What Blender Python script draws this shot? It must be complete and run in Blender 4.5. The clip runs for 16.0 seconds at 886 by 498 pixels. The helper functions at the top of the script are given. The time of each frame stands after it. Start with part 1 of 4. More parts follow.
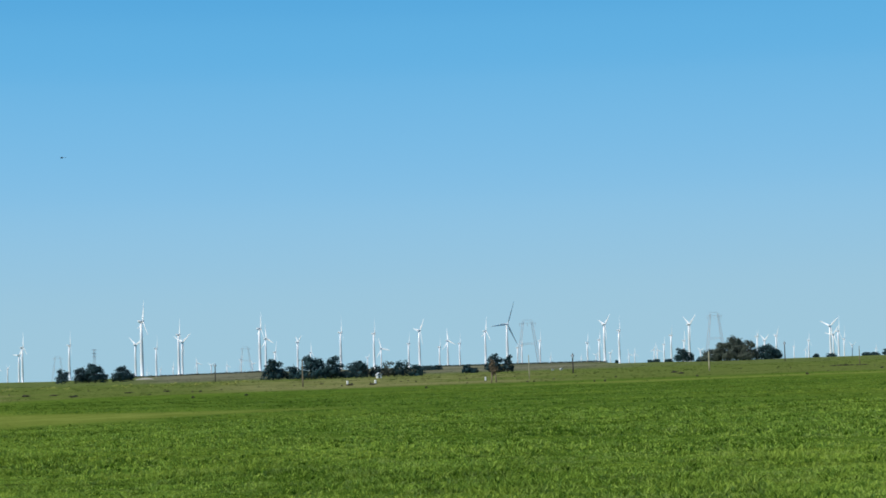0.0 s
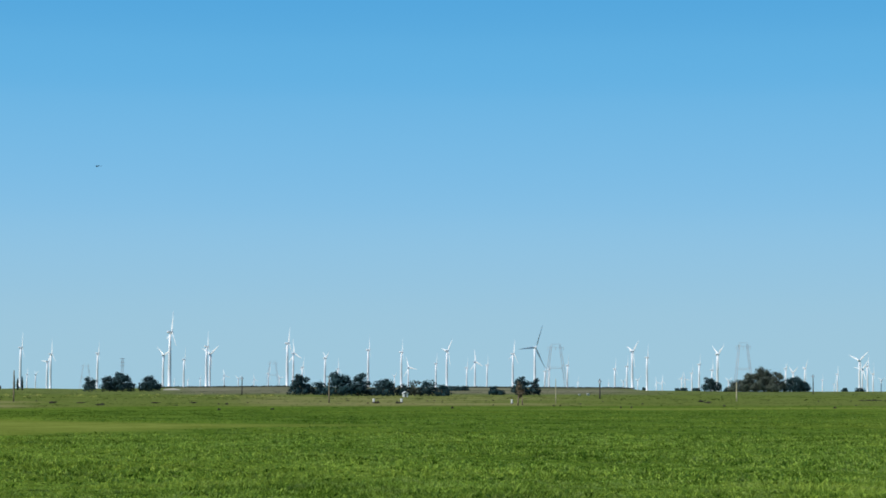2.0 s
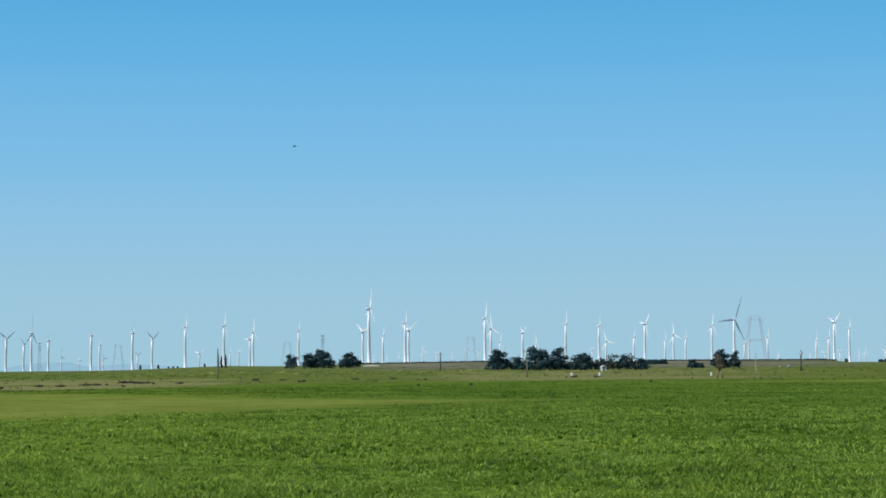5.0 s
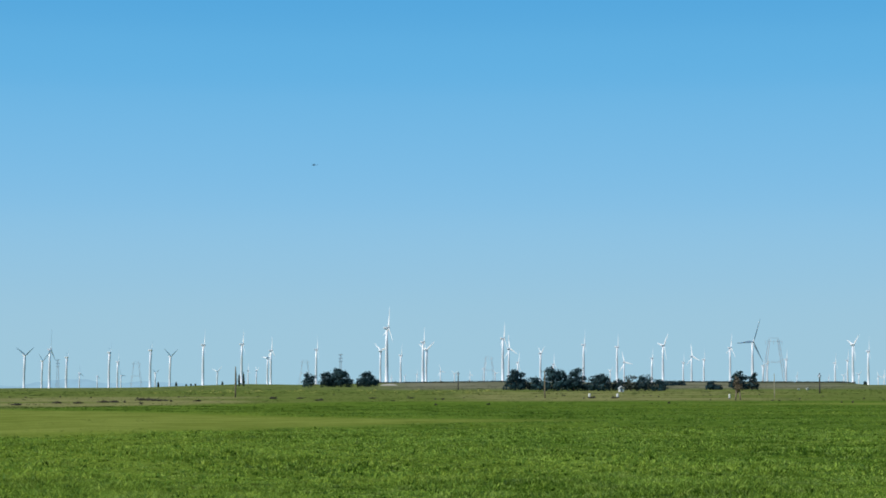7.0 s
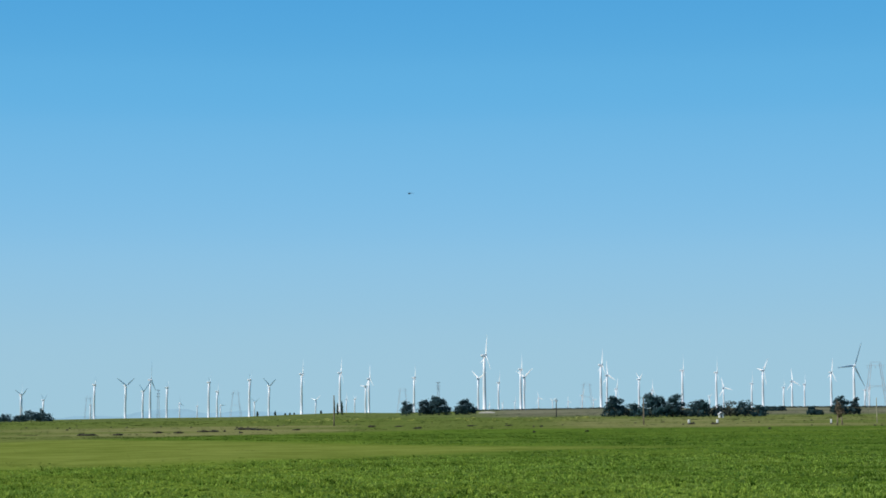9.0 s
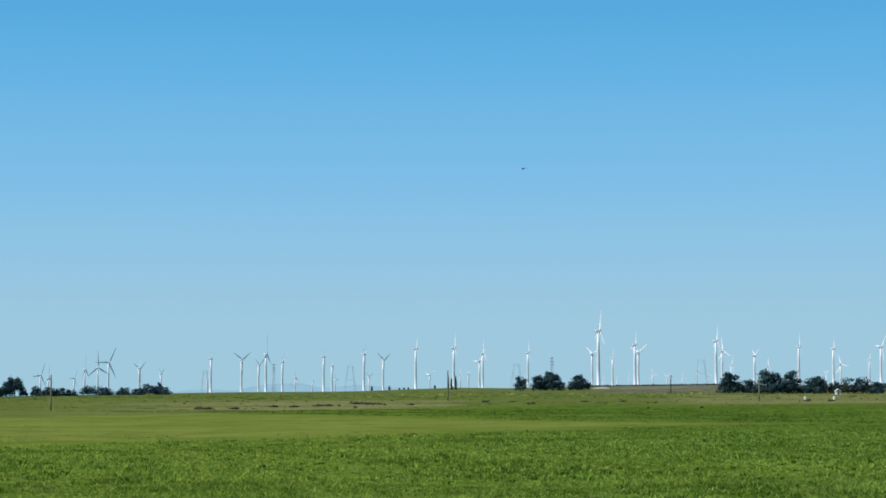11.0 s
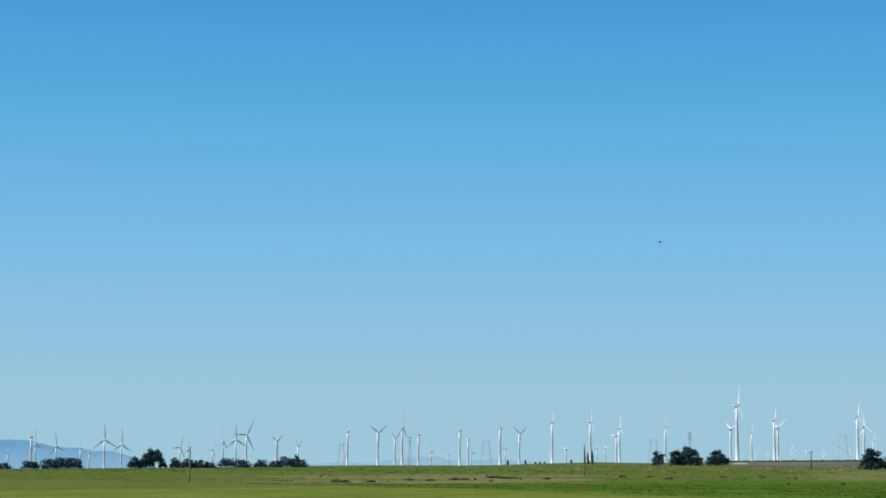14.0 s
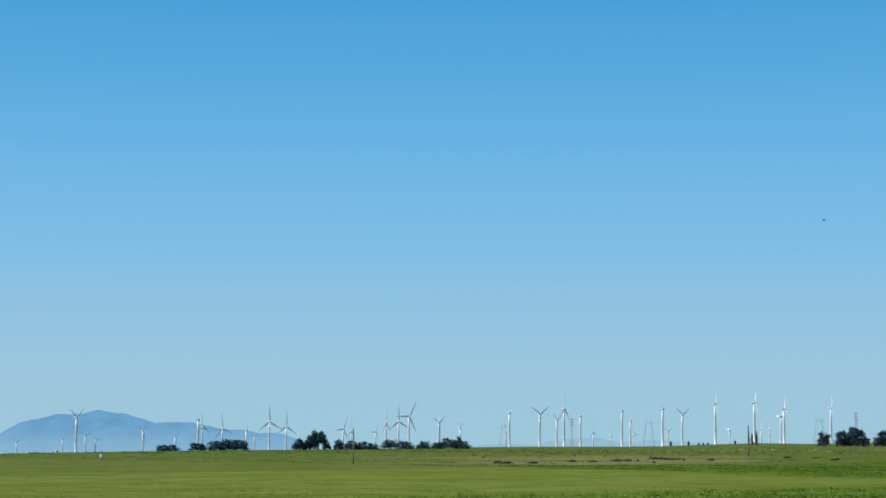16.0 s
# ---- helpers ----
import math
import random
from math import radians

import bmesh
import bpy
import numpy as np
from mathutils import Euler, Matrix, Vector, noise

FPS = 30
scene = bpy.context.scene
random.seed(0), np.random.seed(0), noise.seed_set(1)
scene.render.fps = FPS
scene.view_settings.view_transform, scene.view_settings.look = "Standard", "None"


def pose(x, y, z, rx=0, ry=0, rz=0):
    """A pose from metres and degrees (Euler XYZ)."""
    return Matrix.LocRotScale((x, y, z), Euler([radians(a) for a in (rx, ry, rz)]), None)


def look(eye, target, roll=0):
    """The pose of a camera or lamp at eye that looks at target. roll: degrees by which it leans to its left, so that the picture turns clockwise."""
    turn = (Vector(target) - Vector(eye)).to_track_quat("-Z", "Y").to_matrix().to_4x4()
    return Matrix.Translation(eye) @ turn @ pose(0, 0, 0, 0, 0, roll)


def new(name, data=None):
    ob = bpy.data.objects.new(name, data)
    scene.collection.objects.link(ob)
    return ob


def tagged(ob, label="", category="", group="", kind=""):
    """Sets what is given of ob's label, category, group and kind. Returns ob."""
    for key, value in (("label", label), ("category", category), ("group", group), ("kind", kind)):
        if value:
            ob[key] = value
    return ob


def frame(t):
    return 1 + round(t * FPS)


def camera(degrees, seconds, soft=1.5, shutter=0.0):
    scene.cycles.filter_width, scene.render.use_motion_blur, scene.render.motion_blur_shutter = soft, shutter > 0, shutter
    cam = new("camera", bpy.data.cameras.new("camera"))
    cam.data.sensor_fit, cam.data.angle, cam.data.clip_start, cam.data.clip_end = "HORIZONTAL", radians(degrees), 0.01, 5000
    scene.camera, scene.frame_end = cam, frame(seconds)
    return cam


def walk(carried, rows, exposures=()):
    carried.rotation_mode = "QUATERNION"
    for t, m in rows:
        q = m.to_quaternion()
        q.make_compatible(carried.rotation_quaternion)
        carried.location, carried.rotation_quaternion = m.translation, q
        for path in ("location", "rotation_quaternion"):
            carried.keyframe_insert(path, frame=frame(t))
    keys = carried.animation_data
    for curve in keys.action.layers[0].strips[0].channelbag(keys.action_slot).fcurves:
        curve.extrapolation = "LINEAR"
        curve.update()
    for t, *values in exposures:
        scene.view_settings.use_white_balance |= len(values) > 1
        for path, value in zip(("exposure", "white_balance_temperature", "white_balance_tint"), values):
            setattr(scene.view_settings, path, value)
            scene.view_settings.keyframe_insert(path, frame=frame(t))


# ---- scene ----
cam = camera(26.29, 16.0, soft=1.65)
EYE = Vector((0.0, 0.0, 1.7))


def way(az, el):
    """Unit vector for a bearing clockwise from +Y and an elevation, in degrees."""
    a, e = radians(az), radians(el)
    return Vector((math.sin(a) * math.cos(e), math.cos(a) * math.cos(e), math.sin(e)))


# seconds, bearing, pitch, roll of the handheld camera, which turns on the spot
TURN = [
    (0.0, 10.323, 3.689, -1.962),
    (0.3, 10.362, 3.122, -1.189),
    (0.5, 10.621, 3.262, -0.766),
    (0.8, 10.923, 3.276, -0.199),
    (1.0, 10.751, 3.225, 0.192),
    (1.2, 11.108, 3.456, 0.396),
    (1.5, 11.278, 4.925, 0.439),
    (1.7, 10.462, 4.942, 0.301),
    (2.0, 9.392, 4.324, 0.071),
    (2.2, 8.967, 4.298, 0.177),
    (2.5, 8.375, 4.247, 0.150),
    (3.0, 7.365, 3.982, 0.083),
    (3.5, 7.084, 4.129, 0.000),
    (4.0, 6.458, 4.195, -0.291),
    (4.3, 5.317, 3.849, -0.357),
    (4.5, 4.414, 3.690, -0.403),
    (4.7, 3.766, 3.510, -0.541),
    (5.3, 3.380, 3.720, -0.480),
    (6.0, 3.020, 4.000, -0.280),
    (6.8, 2.729, 4.237, -0.122),
    (7.0, 2.912, 4.176, -0.072),
    (7.5, 2.382, 4.669, -0.115),
    (8.0, 2.007, 4.487, -0.243),
    (8.5, 1.188, 4.573, -0.380),
    (8.8, 0.685, 4.881, -0.435),
    (9.0, 0.000, 5.016, -0.507),
    (9.5, -0.784, 5.103, -0.573),
    (10.0, -1.204, 4.530, -0.580),
    (10.2, -1.794, 4.585, -0.462),
    (12.3, -5.224, 3.687, -0.154),
    (12.5, -5.686, 4.009, -0.092),
    (12.8, -6.178, 4.522, -0.077),
    (13.0, -6.391, 4.961, 0.139),
    (13.3, -6.607, 5.052, 0.395),
    (13.5, -6.743, 5.281, 0.439),
    (13.8, -7.249, 5.875, 0.427),
    (14.0, -7.576, 6.509, 0.181),
    (14.2, -7.809, 6.733, 0.200),
    (14.5, -8.980, 6.650, 0.276),
    (14.8, -9.769, 6.317, 0.447),
    (15.0, -10.541, 5.914, 0.395),
    (15.3, -10.662, 5.601, 0.198),
    (15.5, -11.541, 5.890, 0.208),
    (15.8, -12.247, 5.837, 0.107),
    (16.0, -12.428, 5.942, 0.081),
]
walk(cam, [(t, look(EYE, EYE + way(az, el), roll)) for t, az, el, roll in TURN],
     [(0.0, -0.03), (10.2, -0.03), (12.5, 0.03), (13.5, -0.03), (14.0, -0.05), (14.2, -0.12), (14.5, -0.09), (15.0, -0.12), (15.3, 0.02), (15.5, -0.03), (16.0, -0.04)])

# ---------------------------------------------------------------- light
SUN_AZ, SUN_EL = -112.0, 43.0
world = bpy.data.worlds.new("clear_sky")
scene.world = world
world.use_nodes = True
wn = world.node_tree
sky = wn.nodes.new("ShaderNodeTexSky")
sky.sky_type = "NISHITA"
sky.sun_disc = False
sky.sun_elevation = radians(SUN_EL)
sky.sun_rotation = radians(SUN_AZ)
sky.altitude = 0.0
sky.air_density, sky.dust_density, sky.ozone_density = 1.0, 0.3, 3.0


def linear(r, g, b):
    return tuple(((c / 255 + 0.055) / 1.055) ** 2.4 for c in (r, g, b)) + (1.0,)


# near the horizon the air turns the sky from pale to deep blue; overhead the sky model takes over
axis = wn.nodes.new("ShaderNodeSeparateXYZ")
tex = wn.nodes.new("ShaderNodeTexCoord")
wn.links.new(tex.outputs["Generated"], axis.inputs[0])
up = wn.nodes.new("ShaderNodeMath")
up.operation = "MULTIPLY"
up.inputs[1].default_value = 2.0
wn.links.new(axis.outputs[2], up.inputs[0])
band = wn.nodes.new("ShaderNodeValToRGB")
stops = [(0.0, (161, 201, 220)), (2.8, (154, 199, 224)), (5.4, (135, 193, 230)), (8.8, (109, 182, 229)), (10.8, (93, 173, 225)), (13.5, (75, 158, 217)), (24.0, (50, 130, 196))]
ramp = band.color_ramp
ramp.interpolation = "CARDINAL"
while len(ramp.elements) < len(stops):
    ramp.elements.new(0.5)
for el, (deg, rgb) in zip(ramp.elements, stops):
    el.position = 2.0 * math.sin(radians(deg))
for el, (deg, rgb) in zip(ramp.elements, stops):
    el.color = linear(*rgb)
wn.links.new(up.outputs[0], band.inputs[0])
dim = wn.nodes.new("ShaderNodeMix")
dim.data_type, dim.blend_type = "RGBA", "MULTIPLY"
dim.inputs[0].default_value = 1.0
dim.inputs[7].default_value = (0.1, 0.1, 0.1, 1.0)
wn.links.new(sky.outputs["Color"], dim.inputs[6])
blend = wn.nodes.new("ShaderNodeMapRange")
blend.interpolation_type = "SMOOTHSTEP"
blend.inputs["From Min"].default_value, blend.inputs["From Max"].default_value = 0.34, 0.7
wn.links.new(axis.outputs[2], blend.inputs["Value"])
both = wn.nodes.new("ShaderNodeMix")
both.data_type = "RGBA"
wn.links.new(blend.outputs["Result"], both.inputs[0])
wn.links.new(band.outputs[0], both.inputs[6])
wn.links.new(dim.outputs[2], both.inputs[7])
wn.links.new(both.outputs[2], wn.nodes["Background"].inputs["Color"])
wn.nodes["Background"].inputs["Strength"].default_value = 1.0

sun_data = bpy.data.lights.new("sun", "SUN")
sun_data.energy, sun_data.angle, sun_data.color = 3.9, radians(0.53), (1.0, 0.965, 0.90)
sun = new("sun", sun_data)
sun.matrix_world = look(way(SUN_AZ, SUN_EL) * 100, (0, 0, 0))

# ---------------------------------------------------------------- materials


def node(nt, kind, **values):
    n = nt.nodes.new(kind)
    for key, value in values.items():
        n.inputs[key].default_value = value
    return n


def math_node(nt, op, a, b=0.0, clamp=False):
    n = nt.nodes.new("ShaderNodeMath")
    n.operation, n.use_clamp = op, clamp
    for slot, v in zip(n.inputs, (a, b)):
        if isinstance(v, (int, float)):
            slot.default_value = v
        else:
            nt.links.new(v, slot)
    return n.outputs[0]


def mix_color(nt, fac, a, b):
    n = nt.nodes.new("ShaderNodeMix")
    n.data_type = "RGBA"
    for slot, v in ((n.inputs[0], fac), (n.inputs[6], a), (n.inputs[7], b)):
        if isinstance(v, (int, float)):
            slot.default_value = v
        elif isinstance(v, tuple):
            slot.default_value = (*v, 1.0)
        else:
            nt.links.new(v, slot)
    return n.outputs[2]


def noise_of(nt, scale, detail=3.0, vector=None, rough=0.55):
    n = nt.nodes.new("ShaderNodeTexNoise")
    n.inputs["Scale"].default_value = scale
    n.inputs["Detail"].default_value = detail
    n.inputs["Roughness"].default_value = rough
    if vector is not None:
        nt.links.new(vector, n.inputs["Vector"])
    return n.outputs["Fac"]


def ramp01(nt, value, low, high):
    n = nt.nodes.new("ShaderNodeMapRange")
    n.interpolation_type = "SMOOTHSTEP"
    nt.links.new(value, n.inputs["Value"])
    n.inputs["From Min"].default_value, n.inputs["From Max"].default_value = low, high
    return n.outputs["Result"]


def material(name, color, rough=0.6, metal=0.0, vary=0.25, scale=2.0, bump=0.0, bump_scale=8.0, per_object=0.0, spec=0.5):
    """Two scales of colour variation, optional relief and a little variation between objects."""
    m = bpy.data.materials.new(name)
    m.use_nodes = True
    nt = m.node_tree
    bsdf = nt.nodes["Principled BSDF"]
    bsdf.inputs["Roughness"].default_value = rough
    bsdf.inputs["Metallic"].default_value = metal
    bsdf.inputs["Specular IOR Level"].default_value = spec
    tc = nt.nodes.new("ShaderNodeTexCoord").outputs["Object"]
    dark = tuple(c * (1 - vary) for c in color)
    light = tuple(min(1.0, c * (1 + vary)) for c in color)
    a = noise_of(nt, scale, 4.0, tc)
    b = noise_of(nt, scale * 7.3, 2.0, tc)
    both = math_node(nt, "ADD", math_node(nt, "MULTIPLY", a, 0.65), math_node(nt, "MULTIPLY", b, 0.35))
    fac = ramp01(nt, both, 0.3, 0.7)
    if per_object:
        info = nt.nodes.new("ShaderNodeObjectInfo").outputs["Random"]
        fac = math_node(nt, "ADD", math_node(nt, "MULTIPLY", fac, 1 - per_object), math_node(nt, "MULTIPLY", info, per_object))
    nt.links.new(mix_color(nt, fac, dark, light), bsdf.inputs["Base Color"])
    if bump:
        bn = nt.nodes.new("ShaderNodeBump")
        bn.inputs["Strength"].default_value = bump
        nt.links.new(noise_of(nt, bump_scale, 4.0, tc), bn.inputs["Height"])
        nt.links.new(bn.outputs["Normal"], bsdf.inputs["Normal"])
    return m


def field_colour(nt, island, single):
    """Colours of the pasture: lush grass, a paler sown wedge, a dry strip by the old fence, duller hills behind."""
    geo = nt.nodes.new("ShaderNodeNewGeometry")
    pos = geo.outputs["Position"]
    xyz = nt.nodes.new("ShaderNodeSeparateXYZ")
    nt.links.new(pos, xyz.inputs[0])
    x, y = xyz.outputs[0], xyz.outputs[1]
    big = noise_of(nt, 0.035, 3.0, pos)
    mid = noise_of(nt, 0.45, 4.0, pos)
    fine = noise_of(nt, 4.5, 3.0, pos, 0.6)
    # lush grass
    tone = math_node(nt, "ADD", math_node(nt, "MULTIPLY", math_node(nt, "ADD", mid, noise_of(nt, 0.13, 3.0, pos)), 0.4), math_node(nt, "MULTIPLY", fine, 0.2))
    if island:
        tone = math_node(nt, "ADD", math_node(nt, "MULTIPLY", tone, 1 - single), math_node(nt, "MULTIPLY", geo.outputs["Random Per Island"], single))
    lush = mix_color(nt, ramp01(nt, tone, 0.38, 0.61), GRASS_DARK, GRASS_LIGHT if single > 0.15 else GRASS_MID) if island else mix_color(nt, ramp01(nt, tone, 0.3, 0.66), SWARD_DARK, SWARD_LIGHT)
    # darker clumps where the noise is high, and broad paler drifts
    coarse = ramp01(nt, noise_of(nt, 1.5, 2.0, pos, 0.6), 0.56, 0.68)
    lush = mix_color(nt, math_node(nt, "MULTIPLY", coarse, 0.75), lush, GRASS_DEEP)
    drift = ramp01(nt, noise_of(nt, 0.22, 3.0, pos, 0.6), 0.5, 0.66)
    lush = mix_color(nt, math_node(nt, "MULTIPLY", drift, 0.3), lush, GRASS_YELLOW if island else SWARD_LIGHT)
    straw = math_node(nt, "MULTIPLY", ramp01(nt, noise_of(nt, 0.8, 3.0, pos, 0.6), 0.42, 0.62), ramp01(nt, fine, 0.46, 0.58))
    lush = mix_color(nt, math_node(nt, "MULTIPLY", straw, 0.30 if island else 0.1), lush, GRASS_PALE)
    lush = mix_color(nt, math_node(nt, "MULTIPLY", ramp01(nt, big, 0.45, 0.7), 0.35 if island else 0.12), lush, GRASS_YELLOW)
    # the crop thins and yellows towards the open side of the field
    open_side = ramp01(nt, math_node(nt, "MULTIPLY", x, -1.0), -4.0, 9.0)
    lush = mix_color(nt, math_node(nt, "MULTIPLY", open_side, 0.22), lush, GRASS_YELLOW)
    # paler wedge between two straight edges
    wob = math_node(nt, "MULTIPLY", math_node(nt, "SUBTRACT", noise_of(nt, 0.12, 4.0, pos), 0.5), 16.0)
    yy = math_node(nt, "ADD", y, wob)
    near = math_node(nt, "SUBTRACT", yy, math_node(nt, "ADD", math_node(nt, "MULTIPLY", x, 1.3), 83.0))
    bend = math_node(nt, "ADD", math_node(nt, "MULTIPLY", math_node(nt, "MINIMUM", x, 0.0), 1.9), math_node(nt, "MULTIPLY", math_node(nt, "MAXIMUM", x, 0.0), 0.5))
    far_a = math_node(nt, "SUBTRACT", math_node(nt, "SUBTRACT", 107.0, bend), yy)
    far_b = math_node(nt, "SUBTRACT", math_node(nt, "SUBTRACT", 124.0, math_node(nt, "MULTIPLY", x, 1.05)), yy)
    wedge = math_node(nt, "MINIMUM", near, math_node(nt, "MINIMUM", far_a, far_b))
    wedge = math_node(nt, "MULTIPLY", ramp01(nt, wedge, -4.0, 8.0), 0.92)
    sown = mix_color(nt, ramp01(nt, tone, 0.4, 0.6), SOWN_DARK, SOWN_LIGHT)
    # short dark grass between the wedge and the rough pasture
    past_edge = math_node(nt, "ADD", math_node(nt, "MINIMUM", math_node(nt, "MULTIPLY", x, 2.6), 0.0), 232.0)
    short = math_node(nt, "MULTIPLY", ramp01(nt, yy, 110.0, 145.0), math_node(nt, "SUBTRACT", 0.75, math_node(nt, "MULTIPLY", ramp01(nt, x, -2.0, 24.0), 0.6)))
    lush = mix_color(nt, short, lush, mix_color(nt, ramp01(nt, tone, 0.36, 0.64), SHORT_DARK, SHORT_LIGHT))
    col = mix_color(nt, wedge, lush, sown)
    # rougher, greyer pasture beyond the crop
    past = mix_color(nt, ramp01(nt, tone, 0.3, 0.7), PAST_DARK, PAST_LIGHT)
    col = mix_color(nt, math_node(nt, "MULTIPLY", ramp01(nt, math_node(nt, "SUBTRACT", math_node(nt, "ADD", y, math_node(nt, "MULTIPLY", wob, 1.5)), past_edge), -16.0, 12.0), 0.85), col, past)
    # pale mown band further to one side
    band = math_node(nt, "ABSOLUTE", math_node(nt, "SUBTRACT", yy, math_node(nt, "ADD", math_node(nt, "MULTIPLY", x, 0.25), 180.0)))
    band = math_node(nt, "MULTIPLY", ramp01(nt, math_node(nt, "MULTIPLY", band, -1.0), -14.0, -6.0), ramp01(nt, x, 20.0, 60.0))
    col = mix_color(nt, math_node(nt, "MULTIPLY", band, 0.6), col, SOWN_LIGHT)
    # dry strip by the old fence line
    dn = noise_of(nt, 0.02, 5.0, pos, 0.65)
    strip = math_node(nt, "MULTIPLY", ramp01(nt, math_node(nt, "SUBTRACT", y, past_edge), -14.0, 24.0), ramp01(nt, math_node(nt, "MULTIPLY", y, -1.0), -900.0, -480.0))
    belt = strip
    strip = math_node(nt, "MULTIPLY", strip, ramp01(nt, dn, 0.32, 0.58))
    side = math_node(nt, "DIVIDE", x, math_node(nt, "MAXIMUM", y, 1.0))
    grove = math_node(nt, "MULTIPLY", ramp01(nt, side, 0.04, 0.08), ramp01(nt, side, 0.27, 0.19))
    fence = math_node(nt, "MULTIPLY", math_node(nt, "MULTIPLY", ramp01(nt, side, -0.30, -0.15), ramp01(nt, side, -0.035, -0.065)), ramp01(nt, y, 420.0, 300.0))
    share = math_node(nt, "ADD", math_node(nt, "MULTIPLY", grove, 0.5), math_node(nt, "MULTIPLY", fence, 0.6))
    strip = math_node(nt, "MULTIPLY", strip, math_node(nt, "ADD", share, 0.12))
    strip = math_node(nt, "MAXIMUM", strip, math_node(nt, "MULTIPLY", math_node(nt, "MULTIPLY", fence, belt), math_node(nt, "MULTIPLY", dn, 0.5)))
    col = mix_color(nt, strip, col, DRY)
    # duller ground on the far rise
    rise = math_node(nt, "MULTIPLY", ramp01(nt, side, 0.005, 0.04), ramp01(nt, side, 0.30, 0.24))
    rise = math_node(nt, "MULTIPLY", math_node(nt, "ADD", math_node(nt, "MULTIPLY", rise, 0.7), 0.2), ramp01(nt, y, 680.0, 950.0))
    far_tone = mix_color(nt, ramp01(nt, noise_of(nt, 0.012, 4.0, pos), 0.35, 0.65), FAR_DARK, FAR_LIGHT)
    return mix_color(nt, rise, col, far_tone), fine, mid


GRASS_DARK, GRASS_LIGHT, GRASS_YELLOW = (0.080, 0.152, 0.012), (0.35, 0.49, 0.078), (0.36, 0.43, 0.06)
GRASS_DEEP = (0.040, 0.090, 0.008)
GRASS_PALE, GRASS_MID = (0.50, 0.56, 0.20), (0.186, 0.295, 0.044)
SWARD_DARK, SWARD_LIGHT = (0.046, 0.092, 0.009), (0.110, 0.185, 0.024)
SOWN_DARK, SOWN_LIGHT = (0.150, 0.190, 0.032), (0.225, 0.265, 0.056)
SHORT_DARK, SHORT_LIGHT = (0.076, 0.136, 0.016), (0.130, 0.205, 0.030)
PAST_DARK, PAST_LIGHT = (0.088, 0.130, 0.022), (0.165, 0.206, 0.050)
DRY, FAR_DARK, FAR_LIGHT = (0.29, 0.26, 0.115), (0.135, 0.135, 0.085), (0.215, 0.205, 0.14)


def field_material(name, island, single=0.0):
    m = bpy.data.materials.new(name)
    m.use_nodes = True
    nt = m.node_tree
    bsdf = nt.nodes["Principled BSDF"]
    bsdf.inputs["Roughness"].default_value = 0.9
    bsdf.inputs["Specular IOR Level"].default_value = 0.0
    col, fine, mid = field_colour(nt, island, single)
    nt.links.new(col, bsdf.inputs["Base Color"])
    if island:
        thin = nt.nodes.new("ShaderNodeBsdfTranslucent")
        nt.links.new(col, thin.inputs["Color"])
        half = nt.nodes.new("ShaderNodeMixShader")
        half.inputs[0].default_value = 0.4
        nt.links.new(bsdf.outputs[0], half.inputs[1])
        nt.links.new(thin.outputs[0], half.inputs[2])
        nt.links.new(half.outputs[0], nt.nodes["Material Output"].inputs["Surface"])
    if not island:
        bn = nt.nodes.new("ShaderNodeBump")
        bn.inputs["Strength"].default_value = 0.7
        bn.inputs["Distance"].default_value = 0.25
        nt.links.new(math_node(nt, "ADD", fine, mid), bn.inputs["Height"])
        nt.links.new(bn.outputs["Normal"], bsdf.inputs["Normal"])
    return m


M_GROUND = field_material("pasture_ground", False)
M_BLADE = field_material("grass_blades", True, 0.25)
M_BLADE_FAR = field_material("distant_grass_blades", True, 0.12)
M_TUSSOCK = field_material("pasture_tussocks", True, 0.1)
# dark tuft colour: the shadowed sides of tufts painted as darker blades
M_SHADED_TUFT = material("shaded_tuft_grass", (0.068, 0.130, 0.012), 0.9, vary=0.3, scale=0.8, spec=0.0)
M_PALE_TUFT = material("pale_tuft_grass", (0.28, 0.37, 0.070), 0.9, vary=0.25, scale=0.8, spec=0.0)
M_TURBINE = material("white_turbine_paint", (0.84, 0.85, 0.86), 0.35, vary=0.03, scale=0.2)
M_NACELLE = material("white_nacelle_shell", (0.76, 0.77, 0.78), 0.4, vary=0.05, scale=0.5)
# galvanised grey lightened and blued, so distance haze is in the colour
M_STEEL = material("hazed_galvanised_steel", (0.46, 0.50, 0.54), 0.55, 0.2, vary=0.12, scale=0.5)
M_WOOD = material("weathered_pole_wood", (0.21, 0.165, 0.10), 0.85, vary=0.35, scale=3.0, bump=0.4)
M_PALEWOOD = material("bleached_post_wood", (0.42, 0.37, 0.24), 0.85, vary=0.25, scale=3.0, bump=0.4)
M_DARKWOOD = material("creosoted_pole_wood", (0.06, 0.05, 0.042), 0.85, vary=0.3, scale=3.0, bump=0.4)
M_RUST = material("brown_dead_leaves", (0.115, 0.085, 0.05), 0.85, vary=0.35, scale=2.0)
M_EARTH = material("pale_bare_earth", (0.38, 0.36, 0.29), 0.95, vary=0.2, scale=0.4)
M_BARK = material("grey_brown_bark", (0.11, 0.085, 0.06), 0.9, vary=0.35, scale=2.0, bump=0.6)
# evergreen leaves tinted bluer, which puts distance haze into their colour
M_LEAF = material("hazed_dark_evergreen_leaves", (0.021, 0.050, 0.054), 0.6, vary=0.75, scale=0.22, per_object=0.25, spec=0.14)
M_LEAF_PALE = material("olive_leaves", (0.066, 0.082, 0.062), 0.6, vary=0.75, scale=0.22, per_object=0.25, spec=0.14)
